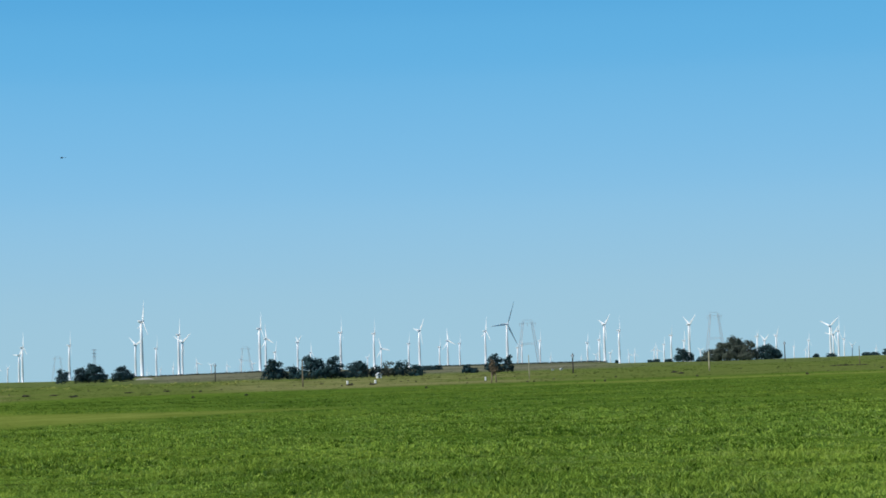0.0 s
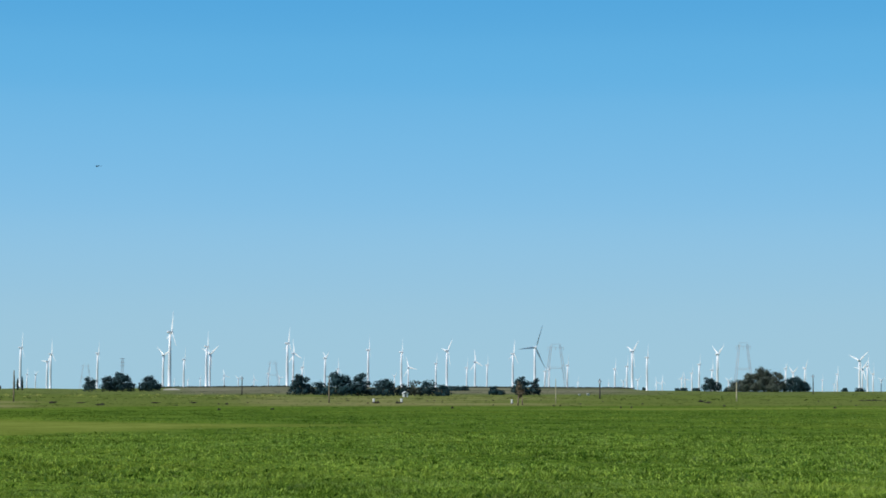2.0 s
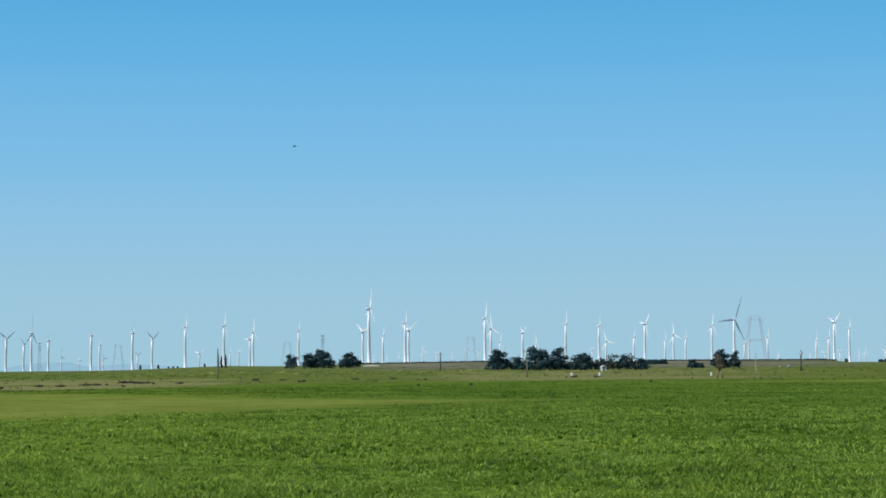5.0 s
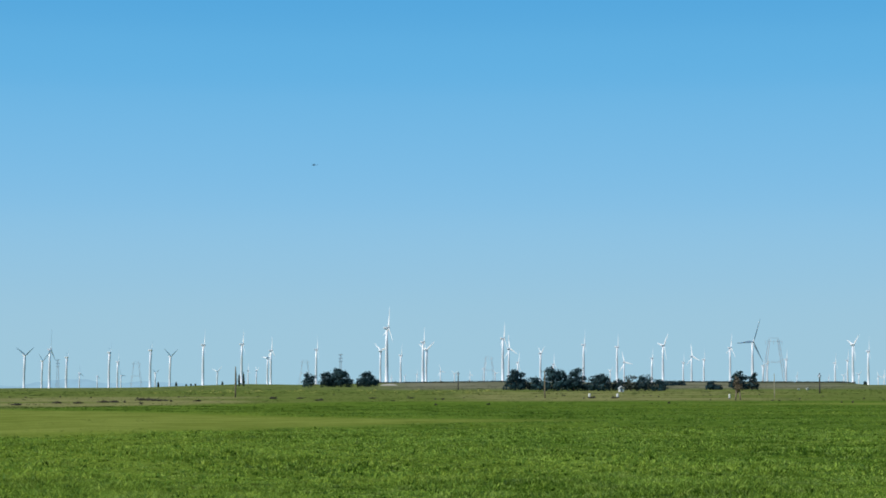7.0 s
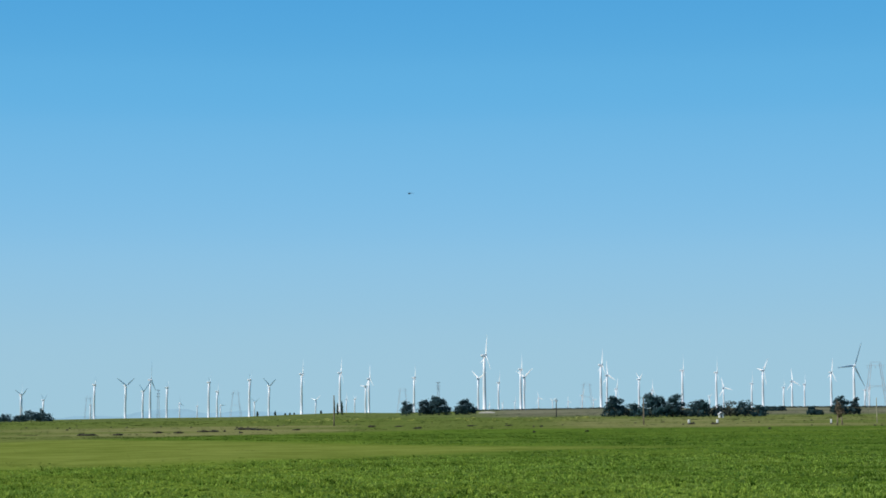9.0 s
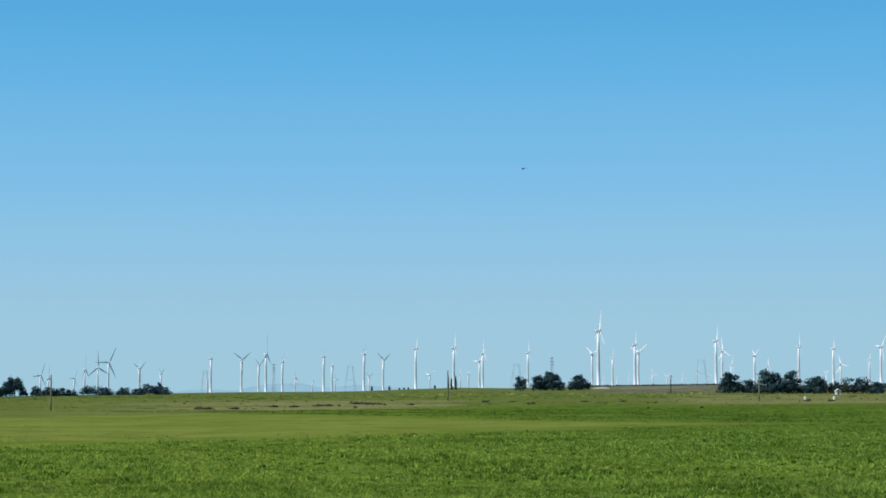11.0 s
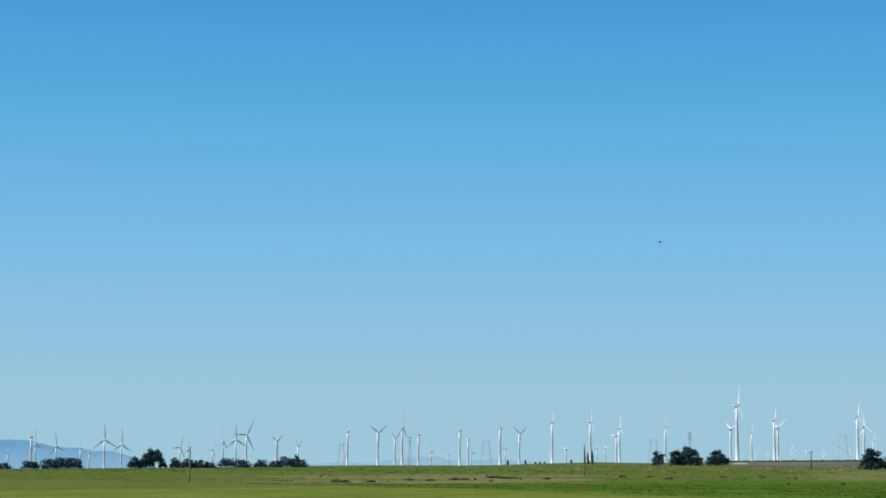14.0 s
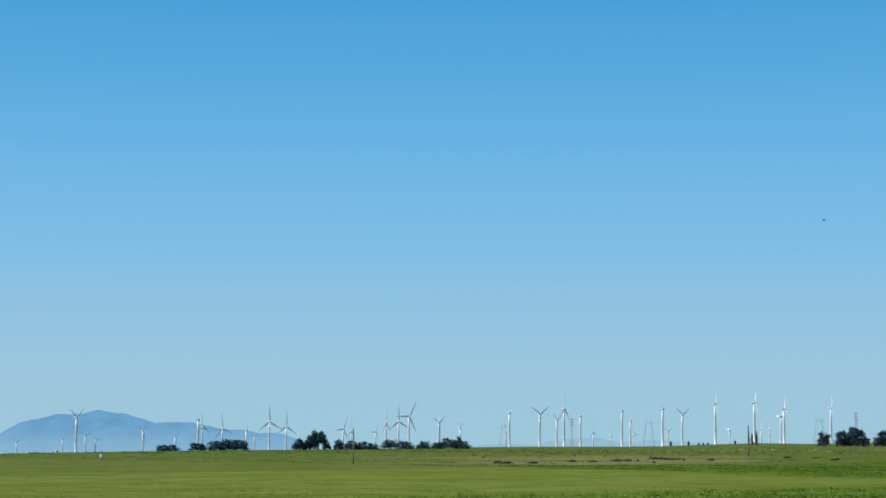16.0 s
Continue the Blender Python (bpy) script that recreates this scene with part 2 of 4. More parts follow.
# far tree line: lighter, bluer leaf copy with more haze in its colour
M_LEAF_FAR = material("hazed_far_leaves", (0.025, 0.060, 0.065), 0.6, vary=0.65, scale=0.6, per_object=0.25, spec=0.14)
M_CYPRESS = material("cypress_foliage", (0.02, 0.035, 0.016), 0.7, vary=0.35, scale=1.5)
M_MUSTARD = material("yellow_weed_flowers", (0.33, 0.34, 0.07), 0.8, vary=0.35, scale=0.8)
M_HEDGE = material("far_hedge_leaves", (0.05, 0.06, 0.038), 0.8, vary=0.4, scale=0.3)
M_BRUSH = material("dead_brush", (0.055, 0.05, 0.03), 0.9, vary=0.5, scale=1.5)
M_WHITE = material("chalky_white_paint", (0.78, 0.77, 0.72), 0.6, vary=0.08, scale=3.0)
M_ROOF = material("pale_sheet_roof", (0.62, 0.63, 0.62), 0.5, vary=0.1, scale=1.0)
M_HELI = material("dark_blue_helicopter_paint", (0.05, 0.07, 0.10), 0.35, vary=0.1, scale=1.0)
M_GLASS = material("tinted_canopy", (0.02, 0.025, 0.03), 0.08, vary=0.05)


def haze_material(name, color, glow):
    """Very distant hills: the air's haze is painted as emission over a little relief."""
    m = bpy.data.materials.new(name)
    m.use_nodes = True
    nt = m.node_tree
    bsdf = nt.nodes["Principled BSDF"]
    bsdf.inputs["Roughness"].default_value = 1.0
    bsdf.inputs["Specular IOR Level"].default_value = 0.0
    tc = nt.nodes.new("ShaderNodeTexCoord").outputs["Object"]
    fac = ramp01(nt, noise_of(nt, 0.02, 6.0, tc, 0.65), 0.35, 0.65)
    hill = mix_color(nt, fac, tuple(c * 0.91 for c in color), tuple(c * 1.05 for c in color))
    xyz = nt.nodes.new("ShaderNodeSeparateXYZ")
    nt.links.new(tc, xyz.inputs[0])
    # painted haze thickens towards the foot: pale sky blue mixed into the emission
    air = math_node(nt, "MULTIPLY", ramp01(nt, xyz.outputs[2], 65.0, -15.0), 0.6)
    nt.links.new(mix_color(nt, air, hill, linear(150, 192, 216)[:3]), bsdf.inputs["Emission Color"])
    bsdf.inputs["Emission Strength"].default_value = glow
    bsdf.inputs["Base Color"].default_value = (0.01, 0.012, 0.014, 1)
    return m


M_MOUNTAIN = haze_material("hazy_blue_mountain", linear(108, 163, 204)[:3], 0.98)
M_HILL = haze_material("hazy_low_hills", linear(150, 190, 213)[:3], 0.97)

# ---------------------------------------------------------------- building helpers


def mesh_of(name, verts, faces, mat, smooth=False):
    me = bpy.data.meshes.new(name)
    me.from_pydata(verts, [], faces)
    me.materials.append(mat)
    if smooth:
        me.polygons.foreach_set("use_smooth", [True] * len(me.polygons))
    me.update()
    return me


def part(name, bm, mat, parent, label="", smooth=True):
    """Links a bmesh or a mesh as one part under a thing or a part."""
    if isinstance(bm, bmesh.types.BMesh):
        me = bpy.data.meshes.new(name)
        bm.to_mesh(me)
        bm.free()
        me.materials.append(mat)
        if smooth:
            me.polygons.foreach_set("use_smooth", [True] * len(me.polygons))
    else:
        me = bm
    ob = new(name, me)
    ob.parent = parent
    return tagged(ob, label)


def thing(name, loc, label, category, group="", turn=0.0):
    ob = new(name)
    ob.empty_display_size = 1.0
    ob.matrix_basis = pose(*loc, 0, 0, turn)
    return tagged(ob, label, category, group)


def tube(bm, a, b, ra, rb, sides=8):
    """A tapered round bar between two points."""
    a, b = Vector(a), Vector(b)
    q = (b - a).to_track_quat("Z", "Y").to_matrix()
    rings = []
    for p, r in ((a, ra), (b, rb)):
        rings.append([bm.verts.new(p + q @ Vector((r * math.cos(2 * math.pi * i / sides), r * math.sin(2 * math.pi * i / sides), 0))) for i in range(sides)])
    for i in range(sides):
        j = (i + 1) % sides
        bm.faces.new((rings[0][i], rings[0][j], rings[1][j], rings[1][i]))
    bm.faces.new(rings[0][::-1])
    bm.faces.new(rings[1])


def loft(bm, rings, cap=True):
    """Skin through rings of points with equal counts."""
    vs = [[bm.verts.new(p) for p in ring] for ring in rings]
    n = len(vs[0])
    for lo, hi in zip(vs, vs[1:]):
        for i in range(n):
            j = (i + 1) % n
            bm.faces.new((lo[i], lo[j], hi[j], hi[i]))
    if cap:
        bm.faces.new(vs[0][::-1])
        bm.faces.new(vs[-1])


def box(bm, lo, hi, bevel=0.0):
    made = bmesh.ops.create_cube(bm, size=1.0)["verts"]
    for v in made:
        v.co = Vector([lo[k] + (v.co[k] + 0.5) * (hi[k] - lo[k]) for k in range(3)])
    if bevel:
        edges = list({e for v in made for e in v.link_edges})
        bmesh.ops.bevel(bm, geom=edges, offset=bevel, segments=2, affect="EDGES")


# ---------------------------------------------------------------- ground
CREST_AZ = [-180, -60, -25.5, -22.1, -18.9, -17.3, -14.4, -12.3, -9.6, -6.7, -5.9, -4.4, -3, -1.5, 1, 2.5, 4.8, 10.2, 13.4, 14.84, 15.5, 16.9, 18.1, 24.4, 60, 180]
CREST_EL = [-0.1, -0.3, -0.236, -0.171, -0.122, -0.114, -0.07, -0.03, 0.0, 0.006, 0.018, 0.072, 0.112, 0.09, 0.131, 0.143, 0.162, 0.146, 0.129, 0.128, 0.064, 0.056, 0.037, 0.045, 0.05, -0.1]


def ground_z(x, y):
    """Flat field, a slow rise to a low crest 1.3 km off, then land that sinks behind it (numpy arrays or numbers)."""
    x, y = np.asarray(x, float), np.asarray(y, float)
    r = np.hypot(x, y)
    el = np.interp(np.degrees(np.arctan2(x, y)), CREST_AZ, CREST_EL)
    top = 1.7 + np.tan(np.radians(el)) * 1300
    up = top * np.clip((r - 350) / 950, 0, 1) ** 2.5
    up = np.minimum(up, 1.7 + np.tan(np.radians(el - 0.002)) * r)
    s = np.clip((r - 3000) / 1600, 0, 1)
    drop = 0.008 * np.clip((r - 1300) / 400, 0, 1) + 0.24 * s * s * (3 - 2 * s)
    back = 1.7 + np.tan(np.radians(el - drop)) * r
    near = 0.05 * np.sin(x * 0.31 + 1.3 * np.sin(y * 0.11)) * np.sin(y * 0.23 + x * 0.07) * np.clip(r / 15, 0, 1) * np.clip((400 - r) / 200, 0, 1)
    return np.where(r < 1300, up, back) + near


def on_ground(az, r):
    p = way(az, 0) * r
    return (p.x, p.y, float(ground_z(p.x, p.y)))


def build_ground():
    rings = np.concatenate([[0.0], np.geomspace(2, 400, 150), np.geomspace(410, 4950, 110)])
    az = np.radians(np.concatenate([np.arange(-30, 30, 0.5), np.arange(30, 330, 4.0)]))
    n = len(az)
    rr, aa = np.meshgrid(rings[1:], az, indexing="ij")
    x, y = (rr * np.sin(aa)).ravel(), (rr * np.cos(aa)).ravel()
    verts = [(0.0, 0.0, 0.0)] + np.column_stack([x, y, ground_z(x, y)]).tolist()
    faces = [(0, 1 + (j + 1) % n, 1 + j) for j in range(n)]
    for i in range(len(rings) - 2):
        a, b = 1 + i * n, 1 + (i + 1) * n
        faces += [(a + j, a + (j + 1) % n, b + (j + 1) % n, b + j) for j in range(n)]
    me = mesh_of("ground", verts, faces, M_GROUND, True)
    return tagged(new("ground", me), "wide flat green pasture with a paler wedge and dry strips", "field", kind="structure")


build_ground()


def blades(name, tufts, per, r0, r1, az0, az1, height, width, spread, seed, label, mat=None):
    """Standing grass in tufts: each blade a bent, tapering strip of three triangles that leans out of its tuft."""
    rng = np.random.default_rng(seed)
    a = np.radians(rng.uniform(az0, az1, tufts))
    r = r0 + (r1 - r0) * rng.uniform(0, 1, tufts) ** 0.85
    x, y = r * np.sin(a), r * np.cos(a)
    clump = np.sin(x * 2.3 + 1.7 * np.sin(y * 1.9)) * np.sin(y * 1.4 + 1.1 * np.sin(x * 1.2)) + 0.6 * np.sin(x * 0.7 + y * 0.35)
    fine = np.sin(x * 7.1 + 2.0 * np.sin(y * 2.3)) * np.sin(y * 3.7 + 1.6 * np.sin(x * 3.1))
    keep = rng.uniform(0, 1, tufts) < 0.8 + 0.16 * clump + 0.22 * fine
    wedge = (y > 81 + 1.3 * x) & (y < np.minimum(109 - 1.9 * np.minimum(x, 0) - 0.5 * np.maximum(x, 0), 126 - 1.05 * x))
    keep &= ~wedge | (rng.uniform(0, 1, tufts) < 0.25)
    x, y, clump = x[keep], y[keep], clump[keep]
    tall = rng.uniform(0.5, 1.05, len(x)) + 0.35 * (rng.uniform(0, 1, len(x)) > 0.9)
    x, y, clump, tall = (np.repeat(v, per) for v in (x, y, clump, tall))
    n = len(x)
    d = rng.uniform(0, 2 * np.pi, n)
    out = spread * rng.uniform(0, 1, n) ** 0.7
    x, y = x + np.cos(d) * out, y + np.sin(d) * out
    z = ground_z(x, y) - 0.01
    wedge = (y > 83 + 1.3 * x) & (y < np.minimum(107 - 1.9 * np.minimum(x, 0) - 0.5 * np.maximum(x, 0), 124 - 1.05 * x))
    h = height * tall * rng.uniform(0.6, 1.1, n) * np.clip(0.85 + 0.45 * clump, 0.4, 1.5) * np.where(wedge, 0.3, 1.0)
    w = width * rng.uniform(0.6, 1.3, n)
    t = rng.uniform(0, 2 * np.pi, n)
    lean = (0.3 + 0.9 * out / spread) * rng.uniform(0.5, 1.3, n) * h
    d = d + rng.normal(0, 0.5, n)
    cx, cy = np.cos(t) * w / 2, np.sin(t) * w / 2
    lx, ly = np.cos(d) * lean, np.sin(d) * lean
    v = np.empty((n, 5, 3))
    v[:, 0] = np.column_stack([x - cx, y - cy, z])
    v[:, 1] = np.column_stack([x + cx, y + cy, z])
    v[:, 2] = np.column_stack([x + cx * 0.8 + lx * 0.35, y + cy * 0.8 + ly * 0.35, z + h * 0.62])
    v[:, 3] = np.column_stack([x - cx * 0.8 + lx * 0.35, y - cy * 0.8 + ly * 0.35, z + h * 0.62])
    v[:, 4] = np.column_stack([x + lx, y + ly, z + h])
    base = np.arange(n) * 5
    loops = np.column_stack([base, base + 1, base + 2, base + 3, base + 3, base + 2, base + 4]).ravel()
    me = bpy.data.meshes.new(name)
    me.vertices.add(n * 5)
    me.vertices.foreach_set("co", v.ravel())
    me.loops.add(n * 7)
    me.loops.foreach_set("vertex_index", loops)
    me.polygons.add(n * 2)
    starts = np.column_stack([np.arange(n) * 7, np.arange(n) * 7 + 4]).ravel()
    me.polygons.foreach_set("loop_start", starts)
    me.materials.append(mat or M_BLADE)
    me.update(calc_edges=True)
    me.validate()
    return tagged(new(name, me), label, "grass", kind="stuff")


blades("grass", 42000, 7, 18, 36, -20, 26, 0.095, 0.021, 0.06, 11, "lush green standing grass in the near field")
blades("grass", 52000, 6, 36, 78, -27, 26, 0.088, 0.036, 0.11, 12, "green grass further out in the field")
# these tufts carry shade in their colour
blades("grass", 1700, 12, 20, 78, -27, 26, 0.125, 0.026, 0.08, 16, "scattered grass tufts coloured dark like shaded tuft sides in the field", M_SHADED_TUFT)
blades("grass", 1500, 8, 20, 78, -27, 26, 0.105, 0.022, 0.09, 17, "scattered pale grass tufts in the field", M_PALE_TUFT)
blades("grass", 26000, 5, 76, 180, -27, 26, 0.07, 0.10, 0.3, 13, "distant tufts of pasture grass", M_BLADE_FAR)
blades("grass", 5000, 5, 180, 430, -27, 26, 0.06, 0.34, 0.7, 14, "rough grass and weeds by the old fence", M_TUSSOCK)
blades("grass", 4500, 6, 430, 1150, -27, 26, 0.15, 0.9, 2.0, 15, "tussocks of dry grass on the far rise", M_TUSSOCK)

# ---------------------------------------------------------------- distant hills


def hill_range(name, az, el, r, mat, label, depth=120.0):
    """A far ridge with folds: three rows of heights that fall towards the viewer."""
    fine = np.arange(az[0], az[-1] + 0.001, 0.04)
    top = np.interp(fine, az, el)
    rows = []
    rng = np.random.default_rng(5)
    ph = rng.uniform(0, 6.28, 8)
    rough = sum(np.sin(fine * (7 + 6.1 * k) + ph[k]) / (1.5 + k) for k in range(8))
    rough = rough + 1.3 * rng.uniform(-1, 1, len(fine))
    for k, f in enumerate((1.0, 0.72, 0.45, 0.2, -0.25)):
        rk = r - depth * k
        e = np.where(top > 0, top * f, top) + rough * 0.006 * np.clip(top * 2, 0, 1) - (0.1 if k == 4 else 0.0)
        a = np.radians(fine)
        rows.append(np.column_stack([rk * np.sin(a), rk * np.cos(a), 1.7 + rk * np.tan(np.radians(e))]))
    n = len(fine)
    verts = np.concatenate(rows).tolist()
    faces = [(k * n + j, k * n + j + 1, (k + 1) * n + j + 1, (k + 1) * n + j) for k in range(4) for j in range(n - 1)]
    return tagged(new(name, mesh_of(name, verts, faces, mat, True)), label, "mountain", kind="structure")


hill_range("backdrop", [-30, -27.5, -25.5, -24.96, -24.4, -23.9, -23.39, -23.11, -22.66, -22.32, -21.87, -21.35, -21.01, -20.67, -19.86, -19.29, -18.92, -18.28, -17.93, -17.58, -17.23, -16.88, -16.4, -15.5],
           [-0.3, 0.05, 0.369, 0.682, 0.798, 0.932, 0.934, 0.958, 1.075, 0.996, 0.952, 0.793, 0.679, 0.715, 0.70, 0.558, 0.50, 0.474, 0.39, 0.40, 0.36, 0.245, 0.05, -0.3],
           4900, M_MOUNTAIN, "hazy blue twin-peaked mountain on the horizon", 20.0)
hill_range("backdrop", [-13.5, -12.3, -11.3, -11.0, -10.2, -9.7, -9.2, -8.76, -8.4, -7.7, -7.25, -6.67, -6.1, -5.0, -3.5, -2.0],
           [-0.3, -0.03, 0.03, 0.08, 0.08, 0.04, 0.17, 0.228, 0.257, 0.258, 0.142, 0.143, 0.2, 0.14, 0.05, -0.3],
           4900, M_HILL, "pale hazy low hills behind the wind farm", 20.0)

# ---------------------------------------------------------------- wind turbines
HUB, RADIUS = 62.0, 39.0


def circle(r, z, n=16, cx=0.0, cy=0.0):
    return [(cx + r * math.cos(2 * math.pi * i / n), cy + r * math.sin(2 * math.pi * i / n), z) for i in range(n)]


def tower_mesh():
    bm = bmesh.new()
    loft(bm, [circle(2.6, -14.0, 20), circle(2.6, 0.0, 20), circle(2.15, 0.35, 20), circle(1.95, 20.0, 20), circle(1.98, 20.2, 20), circle(1.65, 41.0, 20), circle(1.68, 41.2, 20), circle(1.25, HUB - 1.6, 20)])
    me = bpy.data.meshes.new("tower")
    bm.to_mesh(me)
    bm.free()
    me.materials.append(M_TURBINE)
    me.polygons.foreach_set("use_smooth", [True] * len(me.polygons))
    return me


def nacelle_mesh():
    """Rounded housing along Y, its front at -Y, tapering to the tail."""
    bm = bmesh.new()
    rings = []
    for y, w, lo, hi in ((-3.0, 1.0, -1.0, 1.0), (-2.6, 1.5, -1.5, 1.5), (-1.0, 1.75, -1.7, 1.75), (4.5, 1.7, -1.6, 1.8), (6.8, 1.4, -0.9, 1.75), (7.2, 0.9, -0.4, 1.4)):
        ring = []
        for i in range(16):
            a = 2 * math.pi * i / 16
            c, s = math.cos(a), math.sin(a)
            k = 1 / max(abs(c), abs(s)) ** 0.6
            ring.append((w * c * k, y, (lo + hi) / 2 + (hi - lo) / 2 * s * k))
        rings.append(ring)
    loft(bm, rings)
    me = bpy.data.meshes.new("nacelle")
    bm.to_mesh(me)
    bm.free()
    me.materials.append(M_NACELLE)
    me.polygons.foreach_set("use_smooth", [True] * len(me.polygons))
    return me


def spinner_mesh():
    bm = bmesh.new()
    rings = []
    for y, r in ((0.9, 1.35), (0.0, 1.5), (-1.0, 1.35), (-1.8, 0.9), (-2.3, 0.25)):
        rings.append([(r * math.cos(2 * math.pi * i / 14), y, r * math.sin(2 * math.pi * i / 14)) for i in range(14)])
    loft(bm, rings)
    me = bpy.data.meshes.new("spinner")
    bm.to_mesh(me)
    bm.free()
    me.materials.append(M_NACELLE)
    me.polygons.foreach_set("use_smooth", [True] * len(me.polygons))
    return me


def blade_mesh():
    """A twisted, tapering aerofoil along +Z, with a round root and a fine tip."""
    bm = bmesh.new()
    rings = []
    for z, chord, thick, twist in ((0.8, 1.5, 1.5, 0), (2.5, 1.6, 1.4, 4), (6, 2.9, 0.9, 16), (9, 3.2, 0.7, 14), (18, 2.3, 0.42, 8), (28, 1.5, 0.25, 4), (36, 0.85, 0.14, 1), (38.6, 0.4, 0.07, 0), (RADIUS, 0.08, 0.03, 0)):
        ring = []
        for i in range(12):
            a = 2 * math.pi * i / 12
            px = chord * (0.5 * math.cos(a) + (0.15 if z > 4 else 0.0))
            py = thick * 0.5 * math.sin(a) * (1.0 if z < 4 else (0.65 + 0.35 * math.cos(a - 0.4)))
            t = radians(twist)
            ring.append((px * math.cos(t) - py * math.sin(t), px * math.sin(t) + py * math.cos(t), z))
        rings.append(ring)
    loft(bm, rings)
    me = bpy.data.meshes.new("blade")
    bm.to_mesh(me)
    bm.free()
    me.materials.append(M_TURBINE)
    me.polygons.foreach_set("use_smooth", [True] * len(me.polygons))
    return me


TOWER, NACELLE, SPINNER, BLADE = tower_mesh(), nacelle_mesh(), spinner_mesh(), blade_mesh()


def wind_turbine(az, r, hub, turn, phase, span=0.68):
    """bearing, distance, hub height; turn: rotor axis away from the line of sight; phase: first blade, clockwise from up."""
    x, y, z = on_ground(az, r)
    size = "tall" if hub > 58 else "smaller"
    facing = "its rotor facing the field" if turn < 46 or turn > 134 else "its rotor turned almost edge-on"
    t = thing("wind_turbine", (x, y, z), "%s white three-bladed wind turbine, %s" % (size, facing), "wind turbine", "wind farm turbines", -az + turn)
    k = hub / HUB
    t.scale = (k, k, k)
    part("tower", TOWER, None, t)
    part("nacelle", NACELLE, None, t).matrix_basis = pose(0, 0, HUB) @ Matrix.Diagonal((0.8, 0.5, 0.8, 1.0))
    spin = part("spinner", SPINNER, None, t)
    spin.matrix_basis = pose(0, -2.2, HUB) @ Matrix.Diagonal((0.85, 0.7, 0.85, 1.0))
    for n in range(3):
        b = part("blade", BLADE, None, spin)
        b.matrix_basis = pose(0, 0, 0, 0, phase + 120 * n, 0) @ Matrix.Diagonal((1.3 if r < 4600 else 0.9, 1.4, span / 0.85, 1.0))


wind_turbine(-25.03, 4700, 48.4, 44, 60, 0.72)
wind_turbine(-23.71, 4700, 53.5, 74, 180, 0.72)
wind_turbine(-23.32, 3340, 61.9, 64, 55, 0.85)
wind_turbine(-23.05, 4700, 59.6, 39, 60, 0.72)
wind_turbine(-22.75, 4700, 49.9, 54, 80, 0.72)
wind_turbine(-21.37, 4280, 62.1, 64, 50, 0.85)
wind_turbine(-20.42, 4700, 54.2, 54, 50, 0.72)
wind_turbine(-19.75, 3560, 62.0, 84, 180, 0.85)
wind_turbine(-19.63, 3990, 61.9, 64, -10, 0.85)
wind_turbine(-19.03, 4150, 61.9, 49, -10, 0.85)
wind_turbine(-18.32, 4320, 61.9, 84, 180, 0.85)
wind_turbine(-18.07, 4700, 57.0, 84, 180, 0.72)
wind_turbine(-17.63, 3730, 62.0, 34, -3, 0.85)
wind_turbine(-17.13, 4030, 62.0, 44, 0, 0.85)
wind_turbine(-15.42, 4320, 62.0, 54, 25, 0.85)
wind_turbine(-15.19, 4550, 61.9, 69, 0, 0.85)
wind_turbine(-14.45, 4700, 60.9, 59, 30, 0.72)
wind_turbine(-14.14, 3920, 61.9, 74, 0, 0.85)
wind_turbine(-13.76, 3810, 62.0, 39, -3, 0.85)
wind_turbine(-13.45, 3520, 62.0, 39, 30, 0.85)
wind_turbine(-12.55, 3900, 61.9, 84, 140, 0.72)
wind_turbine(-12.55, 3990, 62.1, 59, 55, 0.72)
wind_turbine(-12.52, 4700, 50.9, 74, 60, 0.61)
wind_turbine(-11.91, 4380, 62.0, 74, 60, 0.72)
wind_turbine(-10.54, 4700, 53.7, 86, 0, 0.61)
wind_turbine(-10.43, 3380, 61.9, 86, 180, 0.72)
wind_turbine(-9.52, 3470, 61.9, 49, 58, 0.72)
wind_turbine(-9.01, 3840, 61.9, 69, -60, 0.72)
wind_turbine(-8.79, 3110, 62.0, 74, 3, 0.85)
wind_turbine(-8.30, 3620, 62.1, 84, 50, 0.72)
wind_turbine(-7.92, 4700, 55.6, 64, -10, 0.61)
wind_turbine(-7.40, 4700, 48.1, 74, -10, 0.61)
wind_turbine(-7.06, 3310, 61.9, 84, 50, 0.72)
wind_turbine(-6.81, 3890, 62.1, 84, 0, 0.72)
wind_turbine(-6.71, 4700, 49.9, 54, 90, 0.61)
wind_turbine(-5.85, 3200, 62.1, 84, 50, 0.72)
wind_turbine(-5.70, 4700, 54.8, 54, 60, 0.61)
wind_turbine(-5.27, 3620, 62.1, 59, 60, 0.72)
wind_turbine(-4.29, 2940, 62.1, 96, -12, 0.62)
wind_turbine(-3.87, 4700, 53.2, 141, 70, 0.58)
wind_turbine(-3.14, 2970, 62.1, 101, -10, 0.62)
wind_turbine(-2.95, 4700, 53.0, 106, 10, 0.58)
wind_turbine(-2.70, 4700, 53.1, 106, -60, 0.58)
wind_turbine(-2.37, 3830, 62.0, 121, 85, 0.68)
wind_turbine(-2.27, 3370, 62.0, 106, 0, 0.68)
wind_turbine(-0.91, 3310, 62.0, 96, -10, 0.68)
wind_turbine(1.02, 3470, 61.9, 126, -65, 0.68)
wind_turbine(1.21, 2240, 65.0, 106, -12, 0.62)
wind_turbine(1.35, 4700, 34.5, 116, 0, 0.58)
wind_turbine(1.63, 3740, 61.9, 96, -20, 0.68)
wind_turbine(1.75, 4700, 36.8, 106, -40, 0.58)
wind_turbine(2.12, 4700, 41.6, 106, -10, 0.58)
